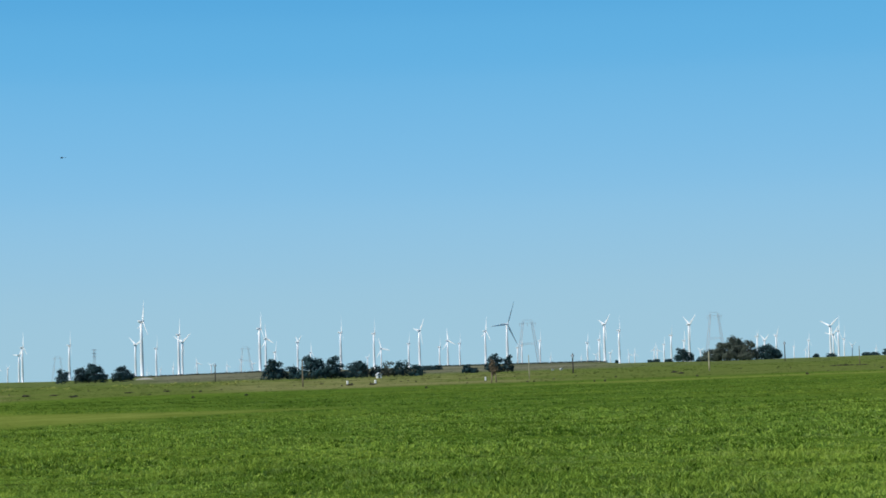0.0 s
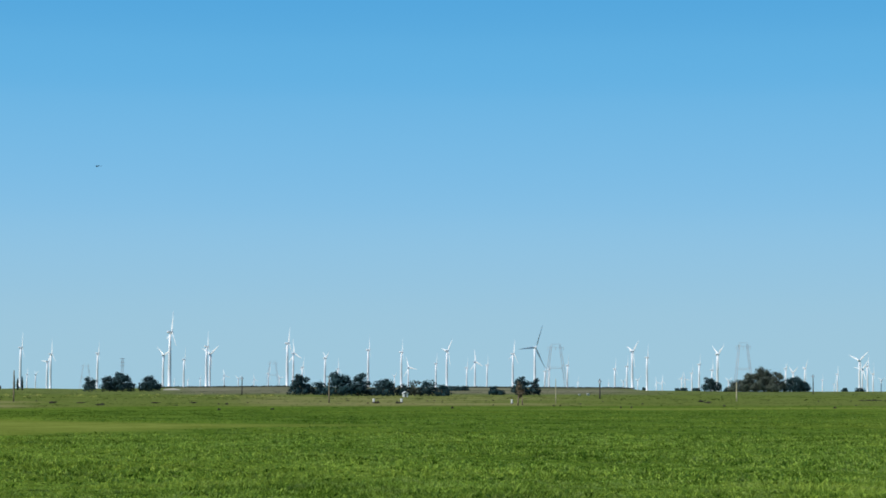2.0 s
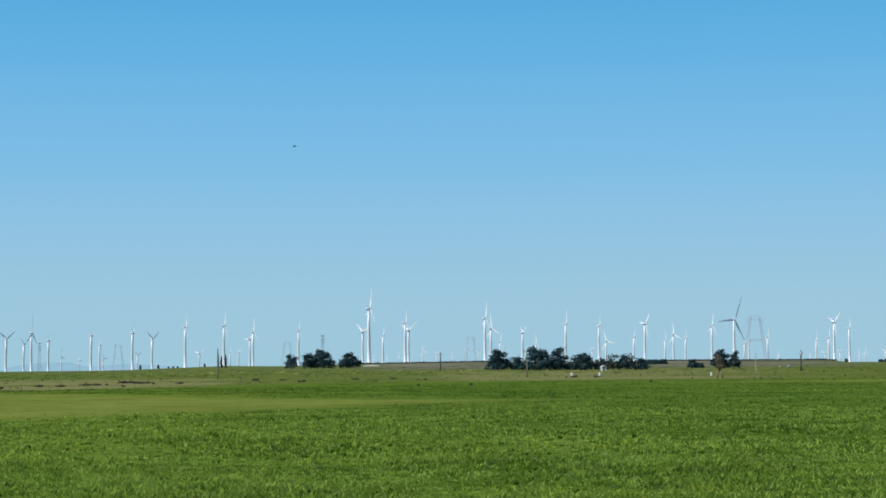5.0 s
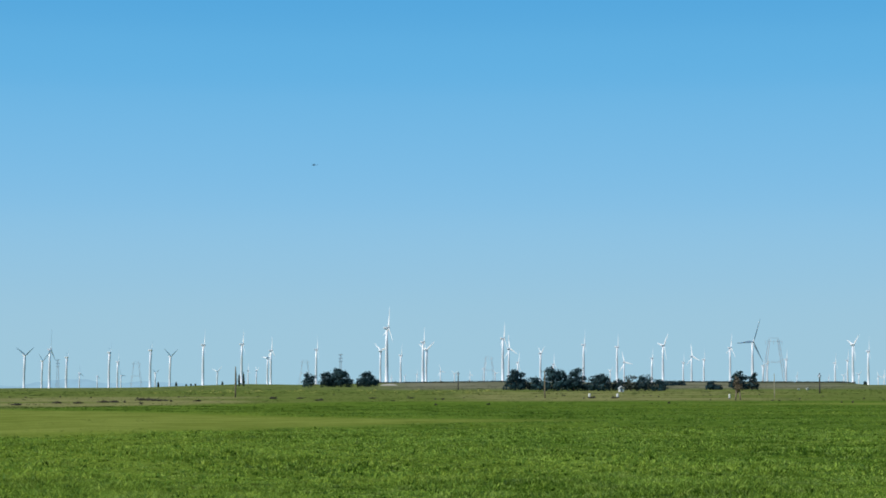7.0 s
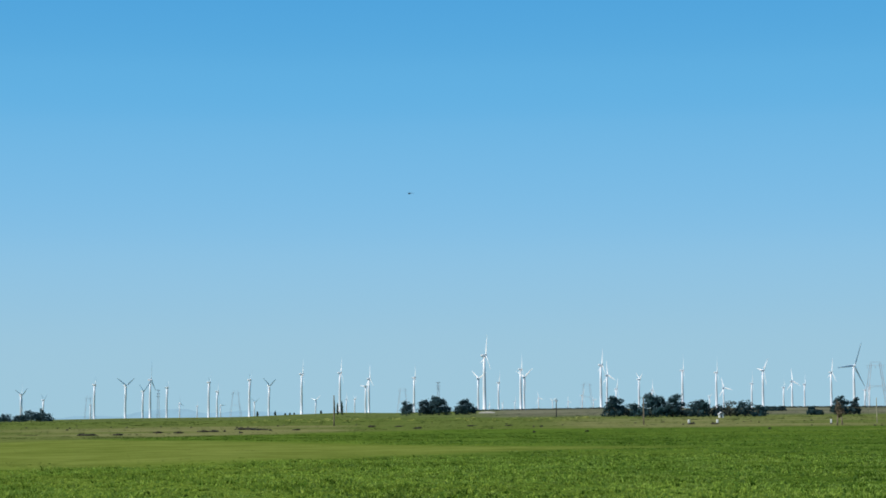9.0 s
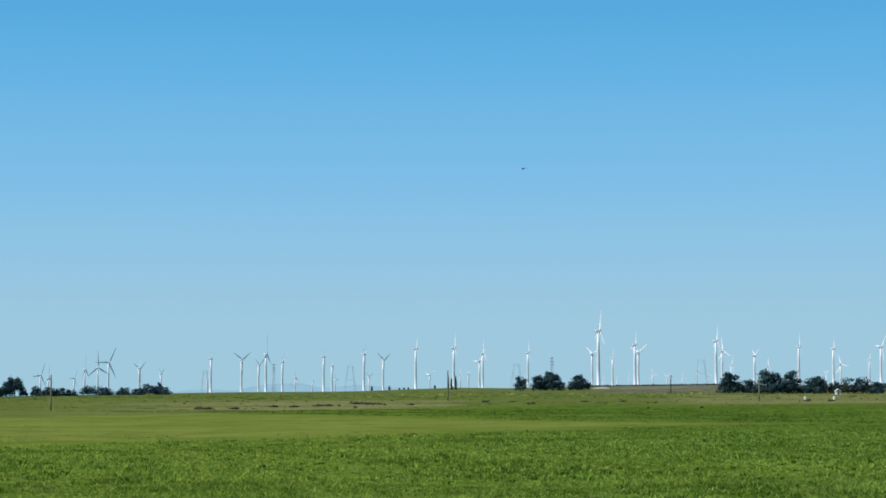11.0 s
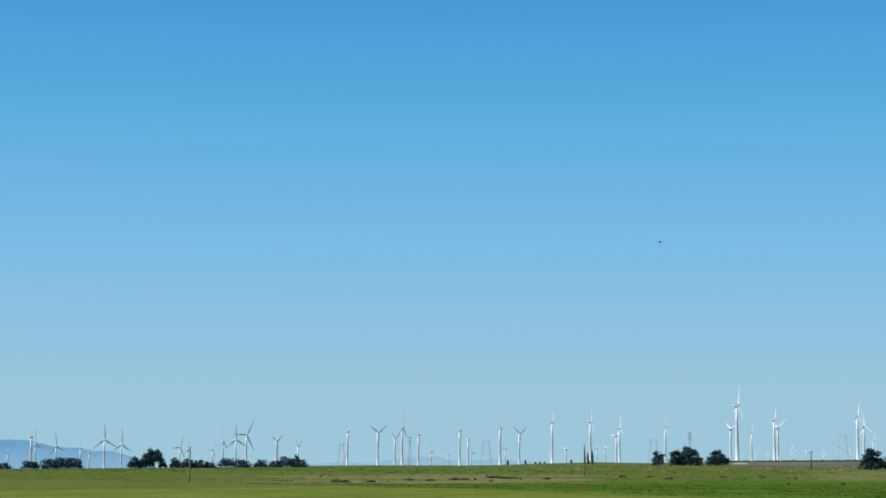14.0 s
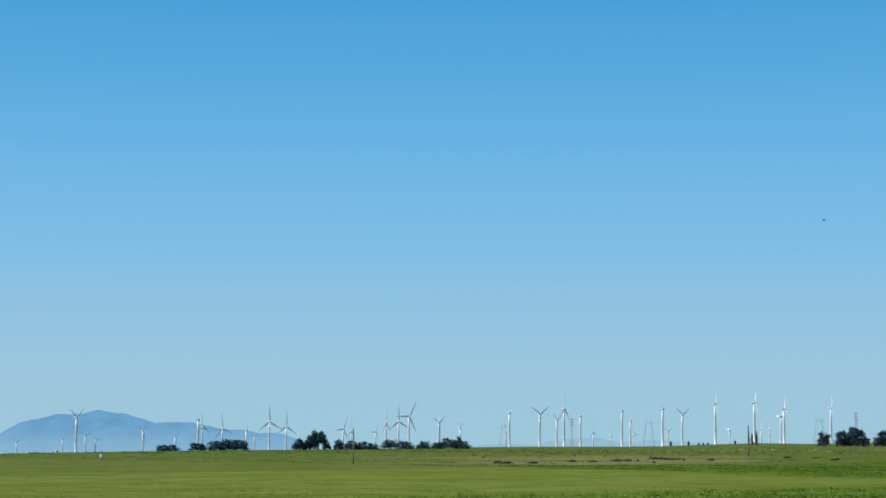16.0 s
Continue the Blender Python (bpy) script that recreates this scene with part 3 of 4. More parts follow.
wind_turbine(2.30, 2890, 62.0, 101, -5, 0.62)
wind_turbine(2.40, 3420, 62.1, 131, -55, 0.68)
wind_turbine(2.83, 4700, 48.7, 136, 18, 0.58)
wind_turbine(3.25, 4700, 41.6, 131, -60, 0.58)
wind_turbine(3.72, 4700, 39.3, 126, 15, 0.58)
wind_turbine(4.15, 4700, 53.5, 116, -30, 0.58)
wind_turbine(4.48, 4700, 41.7, 131, 40, 0.58)
wind_turbine(4.71, 2710, 62.1, 106, -10, 0.62)
wind_turbine(4.89, 3400, 61.9, 121, 10, 0.68)
wind_turbine(5.16, 4350, 61.9, 106, -20, 0.68)
wind_turbine(5.84, 3680, 62.0, 106, -60, 0.68)
wind_turbine(6.23, 4530, 62.0, 106, 5, 0.68)
wind_turbine(7.14, 3140, 62.1, 96, 0, 0.68)
wind_turbine(7.93, 4700, 47.0, 116, -50, 0.58)
wind_turbine(8.14, 3280, 62.0, 96, -5, 0.68)
wind_turbine(8.35, 4330, 62.1, 136, 20, 0.68)
wind_turbine(9.18, 4000, 62.1, 96, -10, 0.68)
wind_turbine(9.51, 3180, 62.0, 116, -40, 0.68)
wind_turbine(10.11, 4320, 62.0, 93, 0, 0.68)
wind_turbine(10.36, 3880, 62.1, 126, 10, 0.68)
wind_turbine(10.72, 4090, 61.9, 93, 0, 0.68)
wind_turbine(11.50, 3350, 62.1, 111, -10, 0.68)
wind_turbine(12.16, 2910, 62.1, 49, 25, 1.00)
wind_turbine(12.46, 4700, 61.4, 93, -180, 0.58)
wind_turbine(12.59, 4430, 61.9, 93, -180, 0.68)
wind_turbine(13.14, 4080, 62.1, 96, -15, 0.68)
wind_turbine(13.45, 4700, 36.1, 116, -10, 0.58)
wind_turbine(14.37, 4700, 32.0, 106, 0, 0.58)
wind_turbine(14.56, 4370, 62.1, 101, -5, 0.68)
wind_turbine(14.81, 4700, 37.0, 136, 70, 0.58)
wind_turbine(14.92, 4140, 62.1, 101, -10, 0.68)
wind_turbine(15.08, 3110, 62.0, 116, -50, 0.68)
wind_turbine(15.24, 4700, 42.9, 126, -50, 0.58)
wind_turbine(15.52, 3420, 61.9, 96, -3, 0.68)
wind_turbine(15.80, 4700, 40.6, 136, -100, 0.58)
wind_turbine(15.97, 4700, 43.2, 126, 0, 0.58)
wind_turbine(16.55, 4700, 50.9, 126, -20, 0.58)
wind_turbine(16.65, 4700, 48.7, 136, -100, 0.58)
wind_turbine(16.85, 4610, 61.9, 96, -10, 0.58)
wind_turbine(17.07, 3840, 62.0, 93, -30, 0.68)
wind_turbine(17.45, 4240, 62.1, 101, 0, 0.68)
wind_turbine(17.61, 3180, 62.0, 113, 62, 0.80)
wind_turbine(17.93, 4700, 46.1, 126, -60, 0.58)
wind_turbine(19.61, 4100, 61.9, 96, -180, 0.68)
wind_turbine(19.82, 4440, 61.9, 116, -60, 0.68)
wind_turbine(20.17, 4100, 62.1, 106, -40, 0.68)
wind_turbine(20.68, 4700, 47.6, 96, 0, 0.58)
wind_turbine(21.02, 4700, 38.3, 116, -30, 0.58)
wind_turbine(21.11, 4700, 61.9, 106, -5, 0.58)
wind_turbine(21.75, 3580, 61.9, 138, -52, 0.72)
wind_turbine(21.83, 4150, 61.9, 136, 80, 0.68)
wind_turbine(21.98, 3950, 62.2, 106, -10, 0.68)
wind_turbine(22.14, 4680, 62.1, 101, -8, 0.85)
wind_turbine(22.37, 4700, 46.0, 126, -60, 0.58)
wind_turbine(23.05, 4700, 36.9, 106, 0, 0.58)
wind_turbine(23.60, 4700, 55.9, 126, -20, 0.58)
wind_turbine(23.86, 4700, 44.3, 106, 0, 0.58)
wind_turbine(24.25, 4700, 46.8, 106, 0, 0.58)


# ---------------------------------------------------------------- power line


def lattice(bm, a, b, wa, wb, bays, bar):
    """A square lattice mast from a to b, its width going from wa to wb."""
    a, b = Vector(a), Vector(b)
    levels = []
    for k in range(bays + 1):
        f = k / bays
        c, w = a.lerp(b, f), (wa + (wb - wa) * f) / 2
        levels.append([c + Vector((sx * w, sy * w, 0)) for sx, sy in ((-1, -1), (1, -1), (1, 1), (-1, 1))])
    for lo, hi in zip(levels, levels[1:]):
        for i in range(4):
            j = (i + 1) % 4
            tube(bm, lo[i], hi[i], bar, bar, 4)
            tube(bm, lo[i], hi[j], bar * 0.7, bar * 0.7, 4)
            tube(bm, hi[i], hi[j], bar * 0.7, bar * 0.7, 4)


def portal_pylon(az, r, height, spread, turn=0.0, bar=0.10):
    x, y, z = on_ground(az, r)
    t = thing("transmission_pylon", (x, y, z), "grey galvanised lattice pylon with two leaning legs and crossbeams", "pylon", "power line", -az + turn)
    h, s = height, spread
    for side in (-1, 1):
        bm = bmesh.new()
        lattice(bm, (side * s / 2, 0, -2), (side * s * 0.2, 0, h * 0.97), s * 0.13, s * 0.07, 8, bar)
        part("leg", bm, M_STEEL, t, smooth=False)
    bm = bmesh.new()
    for zz, half in ((h * 0.93, s * 0.40), (h, s * 0.24)):
        for yy in (-0.7, 0.7):
            tube(bm, (-half, yy, zz), (half, yy, zz), bar, bar, 4)
        for i in range(8):
            tube(bm, (-half + i * half / 4, -0.7, zz), (-half + (i + 1) * half / 4, 0.7, zz), bar * 0.6, bar * 0.6, 4)
    part("crossarm", bm, M_STEEL, t, smooth=False)
    bm = bmesh.new()
    w = s * 0.32
    for zz in (h * 0.45, h * 0.48):
        for yy in (-0.6, 0.6):
            tube(bm, (-w, yy, zz), (w, yy, zz), bar, bar, 4)
    for i in range(8):
        tube(bm, (-w + i * w / 4, 0, h * 0.45), (-w + (i + 1) * w / 4, 0, h * 0.48), bar * 0.6, bar * 0.6, 4)
    part("waist_beam", bm, M_STEEL, t, smooth=False)
    for side in (-0.36, 0.0, 0.36):
        bm = bmesh.new()
        tube(bm, (side * s, 0, h * 0.93), (side * s, 0, h * 0.86), 0.14, 0.14, 6)
        part("insulator", bm, M_STEEL, t)


def lattice_mast(az, r, height, label, width=4.5):
    x, y, z = on_ground(az, r)
    t = thing("lattice_mast", (x, y, z), label, "mast", "", 20)
    bm = bmesh.new()
    lattice(bm, (0, 0, -2), (0, 0, height), width, width * 0.35, 14, 0.12)
    part("mast_frame", bm, M_STEEL, t, smooth=False)
    for k, zz in enumerate((0.98, 0.86, 0.76)):
        bm = bmesh.new()
        half = width * (0.75 - 0.05 * k)
        box(bm, (-half, -0.25, height * zz - 0.3), (half, 0.25, height * zz + 0.3), 0.05)
        part("crossarm", bm, M_STEEL, t, smooth=False)


def pylon_to(az, top, r, spread, turn=0.0, bar=0.10):
    portal_pylon(az, r, 1.7 + r * math.tan(radians(top)) - on_ground(az, r)[2], spread, turn, bar)


def mast_to(az, top, r, label):
    lattice_mast(az, r, 1.7 + r * math.tan(radians(top)) - on_ground(az, r)[2], label)


pylon_to(12.79, 1.454, 1800, 21, 12)
pylon_to(18.38, 1.486, 1800, 19, 20)
pylon_to(4.28, 0.94, 2900, 20, 10, 0.085)
pylon_to(-1.25, 0.83, 3100, 19, 10, 0.085)
pylon_to(-6.26, 0.79, 3300, 20, 10, 0.085)
pylon_to(-10.6, 0.66, 3600, 18, 35, 0.085)
mast_to(-0.18, 1.007, 2600, "slim grey lattice mast with short crossarms behind trees")
mast_to(-8.55, 0.842, 3000, "grey lattice pylon with stacked crossarms")

# ---------------------------------------------------------------- trees


def leaf_cloud(name, rng, lobes, count, size, mat):
    """Small leaf sprays scattered through and round the lobes (x, y, z, rx, rz)."""
    weight = np.array([l[3] * l[3] * l[4] for l in lobes]) ** 0.66
    pick = rng.choice(len(lobes), count, p=weight / weight.sum())
    L = np.array(lobes)[pick]
    d = rng.normal(size=(count, 3))
    d /= np.linalg.norm(d, axis=1)[:, None]
    k = (rng.uniform(0.7, 1.05, count) + 0.28 * rng.uniform(0, 1, count) * (rng.uniform(0, 1, count) > 0.82))[:, None]
    lump = 1 + 0.42 * np.sin(d[:, :1] * 5 + L[:, :1]) * np.sin(d[:, 2:] * 6 + L[:, 1:2])
    c = L[:, :3] + d * k * lump * np.column_stack([L[:, 3], L[:, 3], L[:, 4]])
    out = d + 0.3 * rng.normal(size=(count, 3))
    u = np.cross(out, rng.normal(size=(count, 3)))
    u /= np.linalg.norm(u, axis=1)[:, None]
    w = np.cross(u, out)
    w /= np.linalg.norm(w, axis=1)[:, None]
    s = size * rng.uniform(0.5, 1.3, count)[:, None]
    v = np.stack([c - u * s, c + w * s * 0.55, c + u * s, c - w * s * 0.55], 1).reshape(-1, 3)
    f = np.arange(count * 4).reshape(-1, 4)
    return mesh_of(name, v.tolist(), f.tolist(), mat)


def tree(az, r, top, half, seed, label, pale=False, trunk=0.22, airy=1.0):
    """bearing, distance, elevation of its top, half width in degrees; trunk: bare share of the height."""
    rng = np.random.default_rng(seed)
    x, y, z = on_ground(az, r)
    h = 1.7 + r * math.tan(radians(top)) - z
    w = r * math.radians(half) * 1.1
    t = thing("tree", (x, y, z - 0.05), label, "tree", "", float(rng.uniform(0, 360)))
    bm = bmesh.new()
    rt = 0.035 * h
    p = Vector((0, 0, -0.3))
    forks = []
    for k in range(4):
        q = Vector((rng.uniform(-0.04, 0.04) * h, rng.uniform(-0.04, 0.04) * h, h * (0.14 + 0.14 * k)))
        tube(bm, p, q, rt * (1 - 0.2 * k), rt * (0.8 - 0.2 * k), 7)
        forks.append(q)
        p = q
    n = int(rng.integers(6, 9)) + int(w / h > 0.8) * 3
    lobes = []
    # a skirt of low boughs
    for k in range(n):
        a = 2 * math.pi * (k + rng.uniform(-0.3, 0.3)) / n
        zz = h * (trunk + rng.uniform(0.12, 0.32))
        lobes.append((w * 0.64 * math.cos(a), w * 0.64 * math.sin(a), zz, w * rng.uniform(0.26, 0.40), max(0.3, min(0.24 * h, zz - h * trunk * 0.7))))
    # separate lumps of foliage, each at the end of its limb
    for k in range(n + 3):
        a = 2 * math.pi * (k + rng.uniform(-0.3, 0.3)) / (n + 3)
        lift = rng.uniform(0.15, 0.85)
        out = w * rng.uniform(0.35, 0.85) * math.sqrt(1 - 0.6 * lift * lift)
        zz = h * (trunk + (0.92 - trunk) * lift)
        rad = w * rng.uniform(0.20, 0.36)
        rz = min(rad * rng.uniform(0.6, 0.9), (zz - h * trunk * 0.6) * 0.9, h - zz)
        end = Vector((out * math.cos(a), out * math.sin(a), zz))
        limb = forks[int(rng.integers(0, 4))]
        bend = limb.lerp(end, 0.55) + Vector((0, 0, 0.05 * h))
        tube(bm, limb, bend, rt * 0.42, rt * 0.26, 5)
        tube(bm, bend, end, rt * 0.26, rt * 0.08, 5)
        lobes.append((*end, rad, max(rz, 0.3)))
    for k in range(4):
        rz = h * rng.uniform(0.08, 0.17)
        lobes.append((w * rng.uniform(-0.45, 0.45), w * rng.uniform(-0.45, 0.45), h * 0.985 - rz - 0.05 * k * h, w * rng.uniform(0.2, 0.36), rz))
    lobes.append((0, 0, h * (trunk + 0.92) / 2, w * 0.6, h * (0.92 - trunk) * 0.4))
    part("trunk", bm, M_BARK, t)
    count = int(min(8500, max(700, 46 * w * h)) * airy)
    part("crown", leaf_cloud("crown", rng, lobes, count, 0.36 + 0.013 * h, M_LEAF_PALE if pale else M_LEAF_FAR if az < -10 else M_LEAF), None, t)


OAK = "dark green broad-crowned oak standing alone in the pasture"
GROVE = "dark evergreen tree in a windbreak grove"
EUC = "tall dark eucalyptus with lumpy open crown"
BUSH = "low rounded dark shrub on the far rise"
tree(-1.13, 1040, 0.466, 0.211, 1, "small leaning dark tree beside an oak", trunk=0.04, airy=0.7)
tree(-0.54, 1040, 0.50, 0.29, 2, OAK, trunk=0.06)
tree(-0.17, 1040, 0.605, 0.36, 3, OAK, trunk=0.04)
tree(0.64, 1040, 0.512, 0.328, 4, "dense round dark green tree", trunk=0.04)
tree(5.10, 740, 0.570, 0.364, 5, GROVE, trunk=0.0)
tree(5.68, 740, 0.343, 0.27, 6, GROVE, trunk=0.0)
tree(6.25, 690, 0.640, 0.42, 7, EUC, trunk=0.0)
tree(6.85, 690, 0.60, 0.42, 8, EUC, trunk=0.0)
tree(7.60, 690, 0.428, 0.43, 9, "dense rounded dark tree in the grove", trunk=0.0)
tree(8.20, 690, 0.27, 0.22, 10, GROVE, trunk=0.0)
tree(8.55, 690, 0.38, 0.30, 11, "grey-green straggly tree with open crown", pale=True, trunk=0.06, airy=0.6)
tree(8.95, 690, 0.40, 0.30, 12, GROVE, trunk=0.0, airy=0.8)
tree(9.38, 690, 0.25, 0.26, 13, GROVE, trunk=0.0)
tree(9.70, 1080, 0.20, 0.22, 14, GROVE, trunk=0.02)
tree(10.02, 1090, 0.20, 0.19, 15, GROVE, trunk=0.02)
tree(10.92, 780, 0.198, 0.17, 16, "small dark bushy tree", trunk=0.02)
tree(11.12, 780, 0.08, 0.15, 17, BUSH, trunk=0.0)
tree(11.74, 780, 0.501, 0.281, 18, "dark round-topped tree beside a rusty frame", trunk=0.02)
tree(12.15, 780, 0.446, 0.20, 19, "slender dark tree with open top", trunk=0.02, airy=0.7)
tree(15.42, 1290, 0.167, 0.059, 20, BUSH, trunk=0.0)
tree(16.43, 1290, 0.140, 0.082, 21, BUSH, trunk=0.0)
tree(16.62, 1290, 0.153, 0.106, 22, BUSH, trunk=0.0)
tree(16.98, 1290, 0.144, 0.129, 23, BUSH, trunk=0.0)
tree(17.40, 1250, 0.466, 0.25, 24, "dense rounded dark tree on the rise", trunk=0.04)
tree(17.66, 1250, 0.30, 0.09, 25, BUSH, trunk=0.1, airy=0.7)
tree(17.93, 1260, 0.18, 0.15, 26, BUSH, trunk=0.0)
tree(18.22, 1250, 0.40, 0.30, 27, "grey-green tree at the low end of a dense clump", pale=True, trunk=0.0)
tree(18.56, 1245, 0.60, 0.30, 80, "broad grey-green tree in a dense clump", pale=True, trunk=0.0)
tree(18.98, 1240, 0.775, 0.36, 28, "tallest grey-green tree of a dense clump", pale=True, trunk=0.0)
tree(19.36, 1235, 0.64, 0.27, 81, "broad grey-green tree in a dense clump", pale=True, trunk=0.0)
tree(19.72, 1250, 0.46, 0.22, 82, "dense dark tree at the edge of a clump", trunk=0.0)
tree(20.02, 1245, 0.50, 0.26, 30, "dense dark round-topped tree at the edge of a clump", trunk=0.0)
tree(20.15, 1250, 0.35, 0.20, 31, GROVE, trunk=0.02)
tree(21.32, 1290, 0.153, 0.094, 32, BUSH, trunk=0.0)
tree(21.76, 1290, 0.156, 0.158, 33, BUSH, trunk=0.0)
tree(22.78, 1290, 0.148, 0.14, 34, BUSH, trunk=0.0)
tree(23.02, 1290, 0.14, 0.16, 35, BUSH, trunk=0.0)
tree(23.39, 1290, 0.248, 0.188, 36, BUSH, trunk=0.0)
tree(23.68, 1290, 0.181, 0.059, 37, BUSH, trunk=0.0)
tree(23.89, 1290, 0.183, 0.094, 38, BUSH, trunk=0.0)
tree(24.17, 1290, 0.230, 0.147, 39, BUSH, trunk=0.0)
LINE = "dark tree in a long low tree line"
tree(-20.78, 1000, 0.048, 0.218, 40, LINE, trunk=0.0)
tree(-20.50, 1000, 0.045, 0.218, 41, LINE, trunk=0.0)
tree(-19.74, 1000, 0.107, 0.287, 42, LINE, trunk=0.0)
tree(-19.20, 1000, 0.166, 0.276, 43, LINE, trunk=0.0)
tree(-18.85, 1000, 0.224, 0.299, 44, LINE, trunk=0.02)
tree(-18.50, 1000, 0.20, 0.276, 45, LINE, trunk=0.02)
tree(-16.72, 1000, 0.245, 0.253, 46, LINE, trunk=0.02)
tree(-16.38, 1000, 0.36, 0.230, 47, LINE, trunk=0.05)
tree(-16.16, 1000, 0.507, 0.253, 48, "tallest tree of the tree line with a lacy open crown", trunk=0.3, airy=0.7)
tree(-15.90, 1000, 0.206, 0.135, 49, LINE, trunk=0.05)
tree(-15.55, 1000, 0.218, 0.172, 50, LINE, trunk=0.05)
tree(-15.15, 1000, 0.19, 0.276, 51, LINE, trunk=0.02)
tree(-14.85, 1000, 0.16, 0.230, 52, LINE, trunk=0.02)
tree(-14.53, 1000, 0.104, 0.202, 53, LINE, trunk=0.0)
tree(-14.00, 1000, 0.221, 0.310, 54, LINE, trunk=0.1, airy=0.7)
tree(-13.54, 1000, 0.175, 0.253, 55, LINE, trunk=0.02)
tree(-13.01, 1000, 0.164, 0.241, 56, LINE, trunk=0.02)
tree(-12.57, 1000, 0.136, 0.230, 57, LINE, trunk=0.0)
tree(-12.25, 1000, 0.281, 0.287, 58, LINE, trunk=0.1, airy=0.7)
tree(-11.85, 1000, 0.18, 0.276, 59, LINE, trunk=0.0)
tree(-11.95, 1005, 0.32, 0.115, 60, LINE, trunk=0.2, airy=0.7)


def cypress(az, r, top, half, seed):
    rng = np.random.default_rng(seed)
    x, y, z = on_ground(az, r)
    h = 1.7 + r * math.tan(radians(top)) - z
    w = r * math.radians(half)
    t = thing("cypress_tree", (x, y, z - 0.05), "narrow columnar dark cypress by the old fence", "tree", "cypress row")
    bm = bmesh.new()
    tube(bm, (0, 0, -0.3), (0, 0, h * 0.8), 0.03 * h, 0.01 * h, 7)
    part("trunk", bm, M_BARK, t)
    lobes = [(0, 0, h * f, w * (0.5 + 0.45 * math.sin(math.pi * min(1, f + 0.15))), h * 0.16) for f in (0.12, 0.28, 0.44, 0.6, 0.74, 0.86)]
    part("crown", leaf_cloud("crown", rng, lobes, 600, 0.34, M_CYPRESS), None, t)


cypress(-3.31, 1150, 0.50, 0.026, 70)
cypress(-3.21, 1150, 0.405, 0.032, 71)
cypress(-3.08, 1150, 0.462, 0.036, 72)
cypress(-5.61, 1290, 0.173, 0.028, 73)
cypress(-5.08, 1290, 0.174, 0.028, 74)
cypress(-3.71, 1290, 0.187, 0.026, 75)
cypress(-4.78, 1290, 0.11, 0.022, 76)
cypress(-4.64, 1290, 0.12, 0.022, 77)
cypress(-4.51, 1290, 0.12, 0.022, 78)



def scatter_clouds(name, spots, size, mat, label, category, seed):
    """Many small low plants joined: spots of bearing, distance, half width, height."""
    rng = np.random.default_rng(seed)
    lobes = []
    for az, r, w, h in spots:
        x, y, z = on_ground(az, r)
        lobes.append((x, y, z + h * 0.3, w, h * 0.7))
    me = leaf_cloud(name, rng, lobes, len(lobes) * 34, size, mat)
    return tagged(new(name, me), label, category, kind="stuff")


dice = np.random.default_rng(41)
scatter_clouds("weeds", [(dice.uniform(-6.5, 4.5), dice.uniform(520, 760), dice.uniform(0.5, 1.5), dice.uniform(0.3, 0.7)) for k in range(48)],
               0.22, M_MUSTARD, "scattered yellow-flowering weeds in the rough pasture", "weeds", 42)
scatter_clouds("weeds", [(dice.uniform(-13, 24), dice.uniform(180, 420), dice.uniform(0.08, 0.2), dice.uniform(0.1, 0.22)) for k in range(60)],
               0.12, M_BRUSH, "scattered dark weeds in the pasture", "weeds", 43)
scatter_clouds("hedgerow", [(0.6 + 4.6 * k / 130 + dice.uniform(-0.02, 0.02), 1305, dice.uniform(1.6, 2.8), dice.uniform(0.45, 1.0)) for k in range(130)]
               + [(9.6 + 5.5 * k / 150 + dice.uniform(-0.02, 0.02), 1305, dice.uniform(1.6, 2.8), dice.uniform(0.45, 1.0)) for k in range(150)],
               0.5, M_HEDGE, "thin dark line of scrub along the far crest", "scrub", 44)

# ---------------------------------------------------------------- poles and things by the fence


def utility_pole(az, base_el, top, mat, label, r=None, cap=0.0, slim=1.0):
    r = r or 1.7 / math.tan(radians(-base_el))
    x, y, z = on_ground(az, r)
    h = 1.7 + r * math.tan(radians(top)) - z
    t = thing("utility_pole", (x, y, z), label, "pole", "poles along the field", -az)
    k = r / 320 * slim
    bm = bmesh.new()
    loft(bm, [circle(0.125 * k, -0.3, 10), circle(0.12 * k, h * 0.3, 10), circle(0.10 * k, h * 0.7, 10), circle(0.085 * k, h - 0.05, 10), circle(0.05 * k, h, 10)])
    part("post", bm, mat, t)
    if cap:
        bm = bmesh.new()
        box(bm, (-cap * k, -0.1 * k, h - 0.55 * k), (cap * k, 0.1 * k, h - 0.3 * k), 0.02)
        part("crossarm", bm, mat, t, smooth=False)
        bm = bmesh.new()
        tube(bm, (0, -0.22 * k, h - 0.9 * k), (0, -0.22 * k, h - 0.3 * k), 0.15 * k, 0.15 * k, 10)
        part("transformer", bm, M_STEEL, t)


utility_pole(5.97, -0.321, 0.49, M_WOOD, "brown weathered wooden pole in front of a grove")
utility_pole(12.79, -0.341, 0.404, M_PALEWOOD, "pale weathered wooden pole near the lattice pylon", None, 0.0, 0.6)
utility_pole(14.11, -0.168, 0.414, M_DARKWOOD, "dark wooden pole with a short crossarm", 520, 0.25)
utility_pole(18.17, -0.251, 0.326, M_PALEWOOD, "pale weathered wooden post at the field edge")
utility_pole(20.41, 0.0, 0.543, M_DARKWOOD, "dark pole with crossarm on the rise", 1000, 0.3, 0.7)
utility_pole(22.57, -0.186, 0.328, M_WOOD, "grey wooden pole in the pasture", 500, 0.0, 0.6)
utility_pole(-15.11, -0.534, 0.538, M_WOOD, "leaning brown wooden pole in front of the tree line")
utility_pole(-3.32, -0.283, 0.634, M_WOOD, "tall brown wooden pole beside cypresses")
